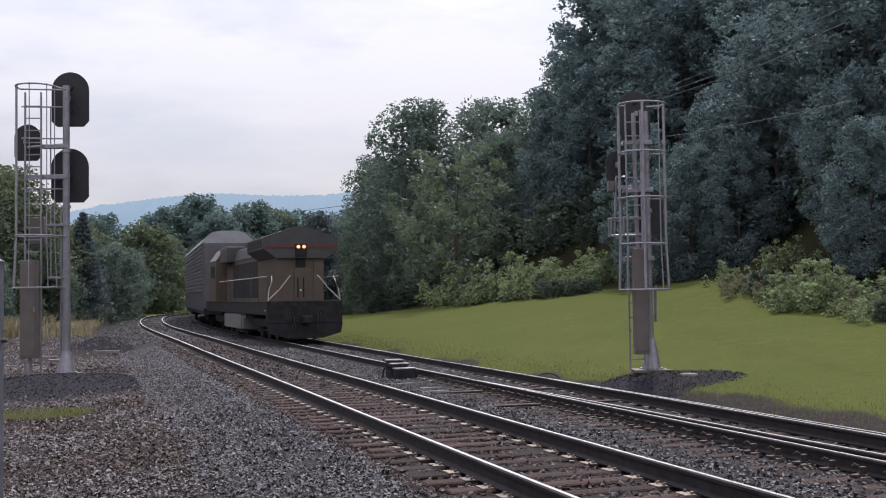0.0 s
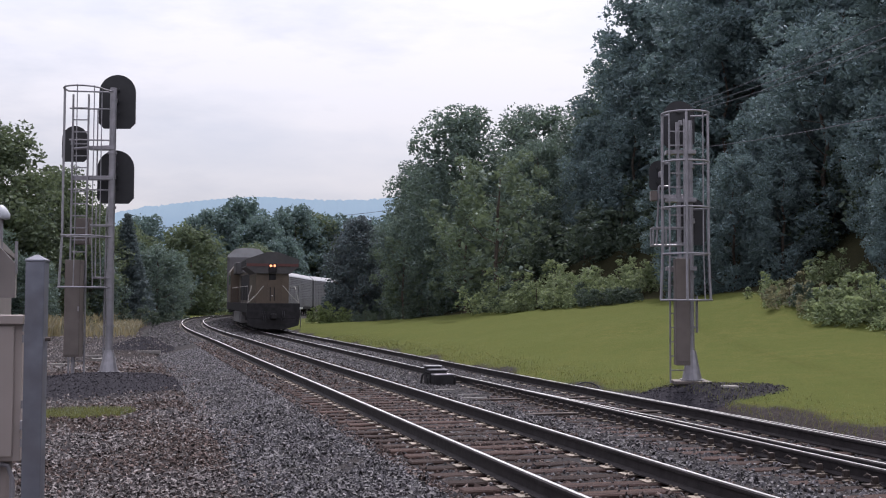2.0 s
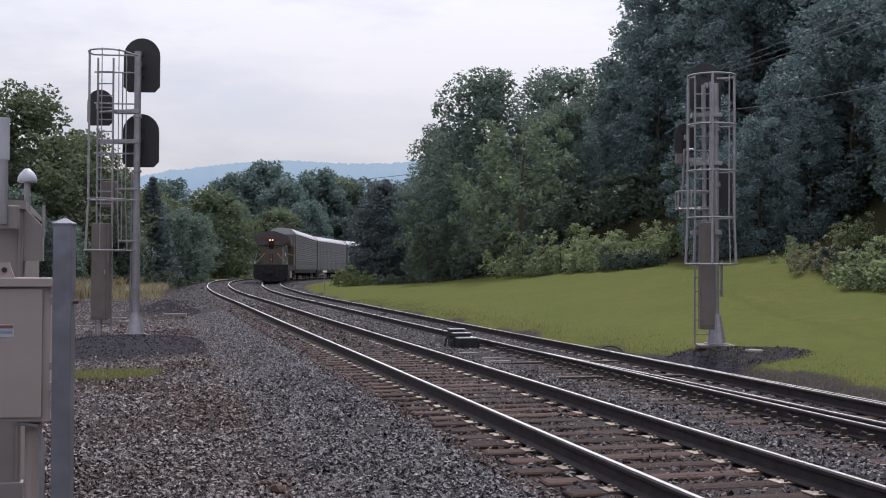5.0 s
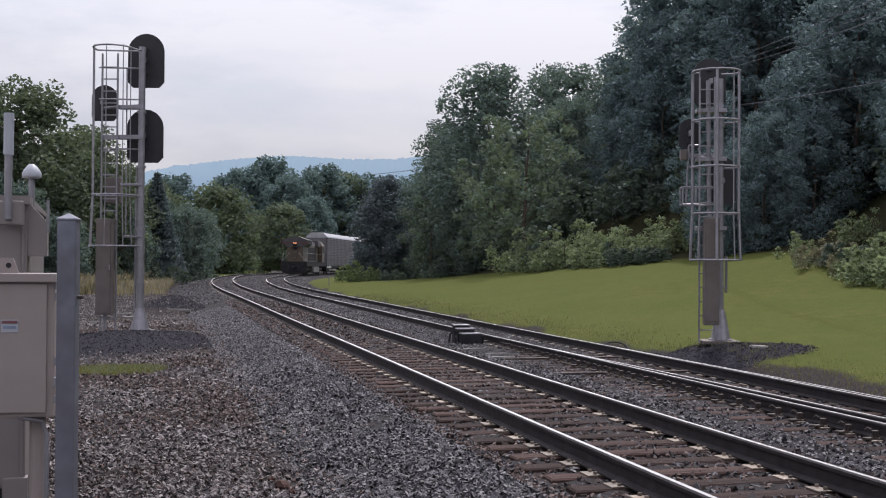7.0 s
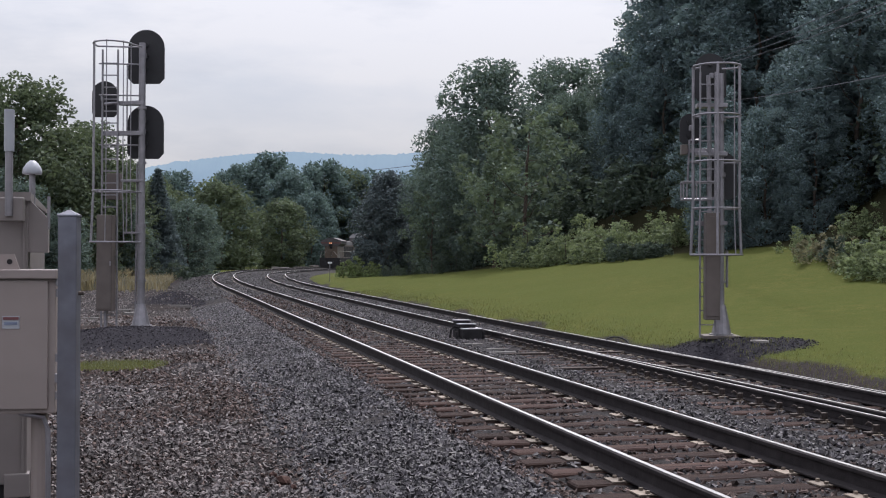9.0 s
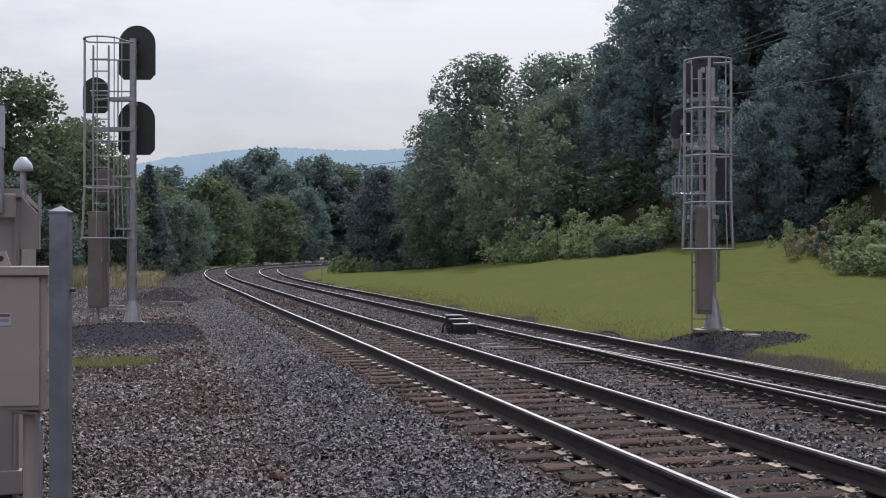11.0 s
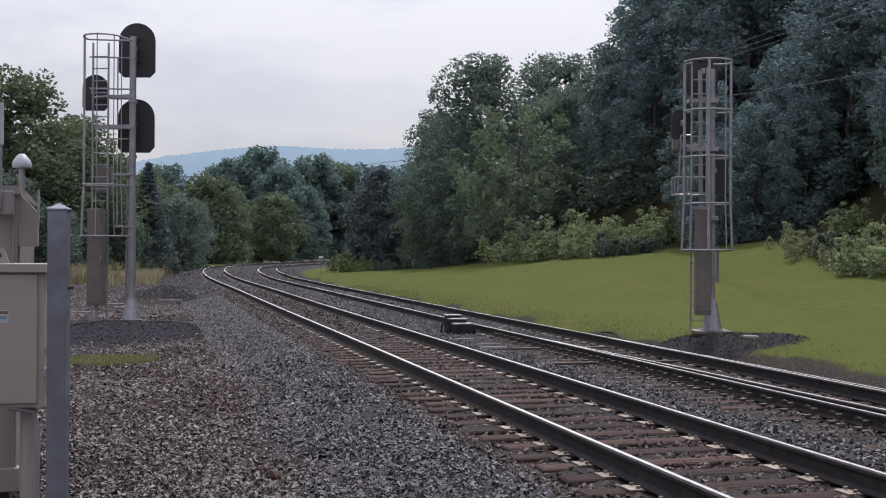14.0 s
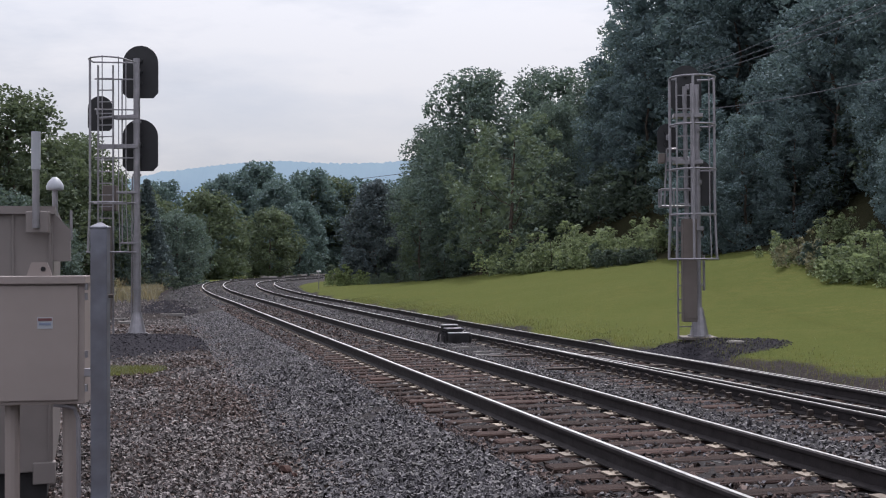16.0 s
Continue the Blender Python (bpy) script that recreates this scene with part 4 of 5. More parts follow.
    part("skid_bracket", bm, M_HOUSE, root)
    part("skid", box(B(), -2.4, -0.05, 0.05, 2.5, -0.42, -0.12, 0.01), M_LOCODARK, root, "dark steel skid")
    # whip antenna
    ax, ay = -3.265, 8.44
    root = tagged(new("radio_antenna"), "white tubular radio antenna on the equipment house wall", "antenna")
    root.matrix_basis = pose(ax, ay, 0)
    part("bracket", box(B(), -0.09, 0.10, -0.02, 0.03, 1.80, 1.98, 0.01), M_HOUSE, root)
    part("stem", rod(B(), (0, -0.03, 1.84), (0, -0.03, 2.32), 0.028, 10), M_GALV, root)
    part("radome", rod(B(), (0, -0.03, 2.32), (0, -0.03, 2.63), 0.037, 12), M_GREYCAP, root, "pale grey radome")
    # dome antenna
    dx, dy = -3.29, 8.95
    root = tagged(new("dome_antenna"), "pale grey mushroom-shaped antenna on a thin pole", "antenna")
    root.matrix_basis = pose(dx, dy, 0)
    part("pole", rod(B(), (0, 0, 1.95), (0, 0, 2.20), 0.024, 10), M_GALV, root)
    bm = B()
    prof = [(0.0, 2.185), (0.070, 2.188), (0.074, 2.20), (0.073, 2.222), (0.064, 2.245), (0.048, 2.268), (0.030, 2.288), (0.018, 2.297), (0.0, 2.30)]
    rings = [[bm.verts.new((q * math.cos(a), q * math.sin(a), zz)) for a in np.arange(18) * math.pi / 9] for q, zz in prof[1:-1]]
    for u, w_ in zip(rings[:-1], rings[1:]):
        for i in range(18):
            bm.faces.new((u[i], u[(i + 1) % 18], w_[(i + 1) % 18], w_[i]))
    bm.faces.new(rings[0])
    bm.faces.new(rings[-1])
    part("dome", bm, M_GREYCAP, root, "pale grey bullet-shaped dome", smooth=True)
    for ox, oz in ((-0.02, 2.05), (0.12, 1.9)):
        root = tagged(new("bird_spike"), "short thin rod on the house roof edge", "rod", group="roof rods")
        root.matrix_basis = pose(hx1 + ox, hy0 + 0.1, 0)
        part("stub", rod(B(), (0, 0, 1.75), (0, 0, oz + 0.1), 0.012, 6), M_GALV, root)


# ---- plants ----
def leaf_quads(rng, centres, radii, per, size, squash=0.8, inner=0.35, droop=0.0):
    """Small bent leaf sprays on the shells of many clumps. Returns vertices and faces."""
    n = len(centres)
    total = n * per
    c = np.repeat(centres, per, 0)
    r = np.repeat(radii, per)
    d = rng.normal(size=(total, 3))
    d /= np.linalg.norm(d, axis=1)[:, None]
    d[:, 2] *= squash
    pos = c + d * (r * rng.uniform(inner, 1.08, total) ** 0.6)[:, None]
    a = rng.normal(size=(total, 3))
    a[:, 2] = a[:, 2] * 0.6 - droop
    a /= np.linalg.norm(a, axis=1)[:, None]
    b = np.cross(a, d + rng.normal(0, 0.6, (total, 3)))
    b /= np.linalg.norm(b, axis=1)[:, None] + 1e-9
    sz = size * rng.uniform(0.55, 1.35, total)[:, None]
    nrm = np.cross(a, b)
    v0 = pos - a * sz
    v1 = pos + b * sz * 0.55 + nrm * sz * 0.15
    v2 = pos + a * sz
    v3 = pos - b * sz * 0.55 + nrm * sz * 0.15
    verts = np.stack([v0, v1, v2, v3], 1).reshape(-1, 3)
    k = 4 * np.arange(total)[:, None]
    faces = np.concatenate([k + np.array([0, 1, 2]), k + np.array([0, 2, 3])])
    return verts, faces


def limb_mesh(rng, height, spread, trunk_r, n_limbs, base_frac):
    bm = B()
    pts = [Vector((0, 0, -0.3))]
    for k in range(1, 7):
        pts.append(Vector((rng.uniform(-1, 1) * 0.04 * height * k / 6, rng.uniform(-1, 1) * 0.04 * height * k / 6, height * 0.85 * k / 6)))
    for k in range(6):
        rod(bm, pts[k], pts[k + 1], trunk_r * (1 - k / 7.5), 8, trunk_r * (1 - (k + 1) / 7.5))
    ends = []
    for k in range(n_limbs):
        f = base_frac + (0.95 - base_frac) * k / max(1, n_limbs - 1)
        i = min(5, int(f * 6))
        p = pts[i].lerp(pts[i + 1], f * 6 - i)
        a = k * 2.4 + rng.uniform(-0.4, 0.4)
        reach = spread * (1.1 - 0.6 * f) * rng.uniform(0.7, 1.0)
        q = p + Vector((math.cos(a) * reach, math.sin(a) * reach, height * 0.12 * rng.uniform(0.5, 1.4)))
        mid = p.lerp(q, 0.5) + Vector((0, 0, -0.03 * height))
        rod(bm, p, mid, trunk_r * 0.38 * (1.1 - f), 5, trunk_r * 0.26 * (1.1 - f))
        rod(bm, mid, q, trunk_r * 0.26 * (1.1 - f), 5, 0.015)
        ends.append(q)
    return bm, ends


def make_tree(name, label, seed, height, spread, leaf_mat, clumps=46, per=110, leaf=0.20, base_frac=0.25, shape="round", clump_r=0.24, trunk_r=0.22, droop=0.1):
    rng, pr = np.random.default_rng(seed), random.Random(seed)
    root = tagged(new(name), label, "tree")
    bm, ends = limb_mesh(pr, height, spread, trunk_r, 12, base_frac)
    part("trunk", bm, M_BARK, root, "dark bark trunk with limbs")
    cs = []
    for k in range(clumps):
        f = (k + 0.5) / clumps
        h = base_frac + (1 - base_frac) * f
        t = (h - base_frac) / (1 - base_frac)
        if shape == "round":
            w = spread * math.sin(math.pi * min(0.97, 0.14 + 0.80 * t)) ** 0.7
        elif shape == "egg":
            w = spread * math.sqrt(max(0.02, 1 - t ** 2.2)) * min(1.0, 0.72 + t)
        else:
            w = spread * (0.55 + 0.6 * math.sin(math.pi * (0.15 + 0.75 * t)))
        a = k * 2.39996 + rng.uniform(-0.5, 0.5)
        q = w * (0.45 + 0.55 * math.sqrt(rng.random()))
        cs.append((math.cos(a) * q, math.sin(a) * q, h * height * (0.97 + 0.05 * rng.random()) - clump_r * spread * 0.7))
    cs = np.array(cs)
    rad = clump_r * spread * rng.uniform(0.7, 1.35, clumps)
    v, f = leaf_quads(rng, cs, rad, per, leaf, droop=droop)
    # coarse sprays deep inside the crown, which close it
    core = cs * np.array((0.58, 0.58, 0.96))
    v2, f2 = leaf_quads(rng, core, rad * 0.85, max(8, per // 7), leaf * 2.0, inner=0.05)
    part("crown", fast_mesh("crown", np.concatenate([v, v2]), np.concatenate([f, f2 + len(v)]), leaf_mat), None, root, "uneven leafy crown")
    return root


def make_spruce(seed, height, spread):
    rng = np.random.default_rng(seed)
    root = tagged(new("spruce"), "dark pointed spruce behind the signal", "tree")
    part("trunk", rod(B(), (0, 0, -0.2), (0, 0, height * 0.98), 0.16, 8, 0.02), M_BARK, root)
    cs, rad = [], []
    for k in range(26):
        z = height * (0.10 + 0.88 * k / 26)
        w = spread * (1 - k / 26.5)
        for q in range(7):
            a = q * 0.9 + k * 0.55 + rng.uniform(-0.2, 0.2)
            for g in (0.45, 0.85):
                cs.append((math.cos(a) * w * g, math.sin(a) * w * g, z - 0.10 * w * g))
                rad.append(0.10 + 0.14 * w)
    v, f = leaf_quads(rng, np.array(cs), np.array(rad) * 1.35, 26, 0.16, squash=0.5, droop=0.7)
    part("crown", fast_mesh("crown", v, f, M_LEAF_BLUE), None, root, "drooping needle branches")
    return root


def make_bush(name, label, seed, height, spread, mat, clumps=16, per=90, leaf=0.10):
    rng = np.random.default_rng(seed)
    root = tagged(new(name), label, "bush")
    bm = B()
    rod(bm, (0, 0, -0.15), (0.1 * spread, 0.05 * spread, height * 0.8), 0.03, 6, 0.008)
    part("stem", bm, M_BARK, root)
    cs, rad = [], []
    for k in range(max(3, clumps // 3)):         # upright shoots of uneven height
        a, q = rng.uniform(0, 2 * math.pi), spread * math.sqrt(rng.random())
        tall = height * rng.uniform(0.45, 1.15) * (1.1 - 0.45 * q / spread)
        lean = rng.normal(0, 0.12, 2) * tall
        for g, w in ((0.22, 0.26), (0.55, 0.21), (0.88, 0.12)):
            cs.append((math.cos(a) * q + lean[0] * g, math.sin(a) * q + lean[1] * g, tall * g))
            rad.append(height * w * rng.uniform(0.75, 1.3))
    v, f = leaf_quads(rng, np.array(cs), np.array(rad), per, leaf, inner=0.1)
    part("foliage", fast_mesh("foliage", v, f, mat), None, root, "leafy shoots")
    return root


def blades(name, label, xs, ys, hs, mat, seed, width=0.012):
    rng = np.random.default_rng(seed)
    n = len(xs)
    z = land(xs, ys) - 0.01
    a = rng.uniform(0, 2 * math.pi, n)
    lean = rng.normal(0, 0.35, (n, 2)) * hs[:, None]
    p = np.stack([xs, ys, z], 1)
    side = np.stack([np.cos(a), np.sin(a), np.zeros(n)], 1) * width * (hs / 0.3)[:, None]
    mid = p + np.stack([lean[:, 0] * 0.3, lean[:, 1] * 0.3, hs * 0.6], 1)
    tip = p + np.stack([lean[:, 0], lean[:, 1], hs], 1)
    verts = np.stack([p - side, p + side, mid + side * 0.7, mid - side * 0.7, tip], 1).reshape(-1, 3)
    k = 5 * np.arange(n)[:, None]
    faces = np.concatenate([k + np.array(q) for q in ((0, 1, 2), (0, 2, 3), (3, 2, 4))])
    tagged(new(name, fast_mesh(name, verts, faces, mat)), label, "grass", kind="stuff")


def spot(root, places, sizes=None, group=""):
    """Sets the first thing and its copies on the ground at x, y, scale, turn."""
    if group:
        root["group"] = group
    for k, (x, y, sc, turn, *rest) in enumerate(places):
        up = rest[0] if rest else 0.0
        m = pose(x, y, ground_z(x, y) - 0.05 + up, 0, 0, turn)
        if k == 0:
            first = m @ Matrix.Diagonal((sc, sc, sc, 1))
        else:
            ob = copy_thing(root, m @ Matrix.Diagonal((sc, sc, sc, 1)))
    root.matrix_basis = first


def build_plants():
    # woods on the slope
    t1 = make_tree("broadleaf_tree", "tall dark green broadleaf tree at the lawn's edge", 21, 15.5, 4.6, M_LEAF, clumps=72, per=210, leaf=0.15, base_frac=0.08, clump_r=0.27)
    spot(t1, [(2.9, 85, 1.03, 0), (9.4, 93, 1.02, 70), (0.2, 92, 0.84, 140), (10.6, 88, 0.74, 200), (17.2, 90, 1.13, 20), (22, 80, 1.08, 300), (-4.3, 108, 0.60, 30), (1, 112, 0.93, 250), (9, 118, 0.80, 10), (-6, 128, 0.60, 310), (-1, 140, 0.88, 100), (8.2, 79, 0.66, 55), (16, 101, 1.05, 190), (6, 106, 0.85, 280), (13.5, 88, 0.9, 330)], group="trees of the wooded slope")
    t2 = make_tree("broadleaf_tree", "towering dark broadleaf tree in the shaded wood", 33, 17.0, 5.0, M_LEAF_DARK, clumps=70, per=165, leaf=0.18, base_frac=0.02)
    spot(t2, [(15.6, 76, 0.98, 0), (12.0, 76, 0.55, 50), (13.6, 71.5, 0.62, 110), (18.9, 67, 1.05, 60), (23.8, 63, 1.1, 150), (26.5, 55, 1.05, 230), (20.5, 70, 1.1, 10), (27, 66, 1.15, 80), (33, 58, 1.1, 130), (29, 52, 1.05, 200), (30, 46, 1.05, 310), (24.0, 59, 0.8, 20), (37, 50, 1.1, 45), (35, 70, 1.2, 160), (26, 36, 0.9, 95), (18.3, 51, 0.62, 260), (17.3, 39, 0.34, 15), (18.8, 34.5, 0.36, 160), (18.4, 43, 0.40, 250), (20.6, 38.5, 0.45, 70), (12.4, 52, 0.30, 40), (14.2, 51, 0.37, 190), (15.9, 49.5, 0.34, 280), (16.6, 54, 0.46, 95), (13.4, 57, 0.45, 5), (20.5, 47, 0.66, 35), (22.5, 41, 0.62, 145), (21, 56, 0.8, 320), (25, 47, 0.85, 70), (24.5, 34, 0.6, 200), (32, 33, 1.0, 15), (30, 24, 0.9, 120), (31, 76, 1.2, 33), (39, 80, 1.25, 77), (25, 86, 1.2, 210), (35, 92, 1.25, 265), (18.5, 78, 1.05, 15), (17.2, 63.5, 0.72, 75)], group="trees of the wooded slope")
    t3 = make_tree("slender_tree", "lighter green slender tree with open branches before the wood", 41, 10.2, 3.2, M_LEAF_LIGHT, clumps=40, per=90, leaf=0.14, base_frac=0.2, shape="open", trunk_r=0.17, clump_r=0.2)
    spot(t3, [(4.8, 71, 1.0, 0), (3.0, 75, 0.8, 120), (-1.3, 88, 0.66, 40)], group="slender trees before the wood")
    t4 = make_tree("cedar_tree", "dense dark egg-shaped cedar beside the far track", 52, 9.3, 3.15, M_CEDAR, clumps=80, per=190, leaf=0.13, base_frac=0.0, shape="egg", clump_r=0.26)
    spot(t4, [(-5.5, 99, 1.0, 0)])
    # trees beyond the bend
    t5 = make_tree("broadleaf_tree", "large green broadleaf tree beyond the bend", 61, 14.0, 6.0, M_LEAF_YARD, clumps=60, per=110, leaf=0.30, base_frac=0.02)
    spot(t5, [(-34.5, 172, 1.01, 0), (-41, 165, 0.86, 80), (-28, 190, 0.88, 200), (-47, 175, 1.04, 150), (-24, 250, 1.59, 40)], group="trees beyond the bend")
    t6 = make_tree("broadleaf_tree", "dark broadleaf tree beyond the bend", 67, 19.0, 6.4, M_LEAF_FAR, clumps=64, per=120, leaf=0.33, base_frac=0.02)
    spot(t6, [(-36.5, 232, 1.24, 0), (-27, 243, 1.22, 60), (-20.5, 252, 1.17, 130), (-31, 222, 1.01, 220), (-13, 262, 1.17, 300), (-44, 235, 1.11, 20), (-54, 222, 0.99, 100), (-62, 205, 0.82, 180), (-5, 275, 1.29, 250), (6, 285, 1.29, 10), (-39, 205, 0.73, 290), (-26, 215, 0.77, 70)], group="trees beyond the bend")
    # left side
    t7 = make_tree("broadleaf_tree", "full green broadleaf tree behind the yard", 71, 12.5, 4.4, M_LEAF_YARD, clumps=72, per=190, leaf=0.15, base_frac=0.03)
    spot(t7, [(-28.5, 76, 1.14, 0), (-26.6, 82, 0.96, 100), (-33, 74, 1.18, 200), (-31, 66, 0.81, 310), (-37, 84, 1.23, 40), (-27.5, 92, 0.81, 150), (-29, 100, 0.78, 230)], group="trees behind the yard")
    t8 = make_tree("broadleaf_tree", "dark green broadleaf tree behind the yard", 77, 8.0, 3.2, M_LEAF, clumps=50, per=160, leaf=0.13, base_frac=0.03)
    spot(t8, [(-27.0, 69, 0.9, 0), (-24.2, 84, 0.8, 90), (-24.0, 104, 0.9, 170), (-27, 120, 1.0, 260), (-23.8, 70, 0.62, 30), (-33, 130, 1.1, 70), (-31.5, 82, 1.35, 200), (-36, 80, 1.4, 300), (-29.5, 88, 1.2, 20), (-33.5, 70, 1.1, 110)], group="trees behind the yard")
    spot(make_spruce(81, 9.6, 2.5), [(-24.4, 95, 1.0, 0)])
    # weeds and bushes along the wood
    rng = random.Random(91)
    b1 = make_bush("weed_clump", "sunlit pale green weeds at the lawn's edge", 92, 1.8, 1.4, M_WEED, clumps=42, per=46, leaf=0.085)
    b4 = make_bush("weed_clump", "dry yellowish weeds at the lawn's edge", 93, 1.4, 1.3, M_WEED_DRY, clumps=36, per=46, leaf=0.075)
    b5 = make_bush("weed_clump", "low dark green weeds at the lawn's edge", 94, 1.3, 1.2, M_SHRUB, clumps=36, per=46, leaf=0.085)
    kinds = ([], [], [])
    for k in range(60):
        sx = 18 + 44 * k / 59
        if 34.8 < sx < 46:
            continue
        edge = np.interp(sx, [15, 40, 60], [12.3, 16.0, 12.6])
        x, y, _, _ = (float(a) for a in on_line(sx, GAP + edge + rng.uniform(-0.3, 1.3)))
        kinds[rng.choice((0, 0, 0, 1, 1, 2)) if sx < 40 else rng.choice((0, 0, 2))].append((x, y, rng.choice((0.5, 0.65, 0.8, 1.0, 1.25)) * (1.15 if sx > 40 else 0.72), rng.uniform(0, 360)))
    for k in range(18):
        sx = 16 + 2.5 * k
        if 33.5 < sx < 46:
            continue
        x, y, _, _ = (float(a) for a in on_line(sx, GAP + np.interp(sx, [15, 40, 60], [14.3, 18.2, 14.6]) + rng.uniform(0, 1.5)))
        kinds[rng.choice((0, 0, 1, 2))].append((x, y, rng.uniform(0.7, 1.2) * (1.0 if sx > 40 else 0.65), rng.uniform(0, 360)))
    for ob, places in zip((b1, b4, b5), kinds):
        spot(ob, places, group="weeds along the wood")
    b2 = make_bush("shrub", "dark green shrub under the trees", 95, 2.6, 2.2, M_SHRUB, clumps=33, per=60, leaf=0.11)
    places = []
    for k in range(24):
        sx = 18 + 3.6 * k
        x, y, _, _ = (float(a) for a in on_line(sx, GAP + np.interp(sx, [15, 40, 60, 100], [17, 21.5, 18, 13.5]) + rng.uniform(0, 2.5)))
        places.append((x, y, rng.uniform(0.9, 1.5), rng.uniform(0, 360)))
    places += [(-3.0, 96, 0.8, 10), (-4.4, 92, 0.5, 50), (-8.4, 106, 0.5, 80), (0.5, 82, 0.8, 30), (-22.5, 76, 0.7, 0), (-22.0, 90, 0.8, 60), (-21.5, 100, 0.7, 120), (-25, 64, 0.9, 180), (-28, 58, 1.1, 240)]
    for k in range(20):
        sx = 20 + 2.6 * k
        x, y, _, _ = (float(a) for a in on_line(sx, GAP + np.interp(sx, [15, 40, 60, 100], [19.5, 24.5, 21, 17]) + rng.uniform(0, 3)))
        places.append((x, y, rng.uniform(1.1, 1.8), rng.uniform(0, 360)))
    for k in range(14):
        places.append((-60 + 5.2 * k, 196 + 4.6 * k + rng.uniform(-4, 4), rng.uniform(1.6, 2.6), rng.uniform(0, 360)))
    spot(b2, places, group="shrubs under the trees")
    b3 = make_bush("bright_bush", "low bright green bush beside the far track", 97, 1.5, 1.5, M_BUSH, clumps=30, per=60, leaf=0.10)
    spot(b3, [(-7.6, 96.5, 1.1, 0), (-8.5, 97.5, 0.85, 60), (-6.6, 95.0, 0.8, 130)])
    r = np.random.default_rng(99)
    n = 42000
    x, y = r.uniform(-30, -12, n), r.uniform(48, 112, n)
    s, v = line_coords(x, y)
    edge = np.interp(s, [40, 50, 60, 70, 90, 130], [12.5, 11.0, 8.5, 6.8, 5.6, 4.6])
    k = (v < -edge) & (v > -edge - 6)
    blades("dry_grass", "tall dry yellow-brown grass along the yard", x[k], y[k], r.uniform(0.45, 1.25, k.sum()), M_DRYGRASS, 1, 0.02)
    n = 9000
    x, y = r.normal(-18.2, 1.5, n), r.normal(77, 5.5, n)
    s, v = line_coords(x, y)
    k = v < -3.6
    blades("berm_grass", "low dry tan grass on the dirt berm", x[k], y[k], r.uniform(0.2, 0.75, k.sum()), M_DRYGRASS, 4, 0.02)
    n = 5200
    a, q = r.uniform(0, 2 * math.pi, n), np.sqrt(r.random(n))
    blades("grass_patch", "patch of short yellow-green grass in the gravel", -6.0 + 0.92 * q * np.cos(a), 20.5 + 0.95 * q * np.sin(a), r.uniform(0.03, 0.09, n), M_GRASSTUFT, 2, 0.02)
    n = 14000
    s, w = r.uniform(8, 60, n), 2.9 + 0.9 * np.abs(r.normal(size=n))
    x, y, _, _ = on_line(s, GAP + w)
    blades("lawn_fringe", "ragged grass fringe between lawn and ballast", x, y, r.uniform(0.03, 0.09, n), M_GRASSTUFT, 3, 0.02)


# ---- distance, wires, small things ----
def build_distance():
    mat = bpy.data.materials.new("hazy_blue_ridge")
    mat.use_nodes = True
    n, l = mat.node_tree.nodes, mat.node_tree.links
    b = n["Principled BSDF"]
    b.inputs["Roughness"].default_value = 1.0
    co, t = n.new("ShaderNodeTexCoord"), n.new("ShaderNodeTexNoise")
    t.inputs["Scale"].default_value, t.inputs["Detail"].default_value = 0.02, 6.0
    l.new(co.outputs["Object"], t.inputs["Vector"])
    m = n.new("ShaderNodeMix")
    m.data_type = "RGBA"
    # haze before the ridge is painted as a blue glow of its own surface
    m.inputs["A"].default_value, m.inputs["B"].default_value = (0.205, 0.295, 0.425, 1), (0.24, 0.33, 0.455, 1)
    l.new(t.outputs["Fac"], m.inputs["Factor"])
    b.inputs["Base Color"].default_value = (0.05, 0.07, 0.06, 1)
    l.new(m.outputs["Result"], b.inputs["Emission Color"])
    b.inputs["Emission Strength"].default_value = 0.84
    xs = np.linspace(-2200, 2600, 900)
    pxs = [-2200, -1100, -760, -640, -520, -400, -250, -100, 60, 300, 900, 2600]
    tops = [120, 150, 196, 224, 238, 243, 240, 246, 262, 300, 330, 300]
    top = np.interp(xs, pxs, tops) + 3.0 * np.sin(xs * 0.013) + np.random.default_rng(4).normal(0, 1.1, len(xs))
    verts, faces = [], []
    for k, (x, z) in enumerate(zip(xs, top)):
        verts += [(x, 2500, -60), (x, 2560, z * 0.6), (x, 2650, z), (x, 3300, -60)]
        if k:
            o = 4 * (k - 1)
            faces += [(o + i, o + 4 + i, o + 5 + i, o + 1 + i) for i in range(3)]
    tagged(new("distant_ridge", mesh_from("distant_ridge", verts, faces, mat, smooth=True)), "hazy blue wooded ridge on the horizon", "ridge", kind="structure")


def cable(name, label, a, b, sag, r, n=24):
    bm = B()
    a, b = Vector(a), Vector(b)
    pts = []
    for k in range(n + 1):
        f = k / n
        p = a.lerp(b, f)
        p.z -= 4 * sag * f * (1 - f)
        pts.append(p)
    bent_rod(bm, pts, r, 5)
    ob = part(name, bm, M_WIRE)
    tagged(ob, label, "wire", group="overhead wires")


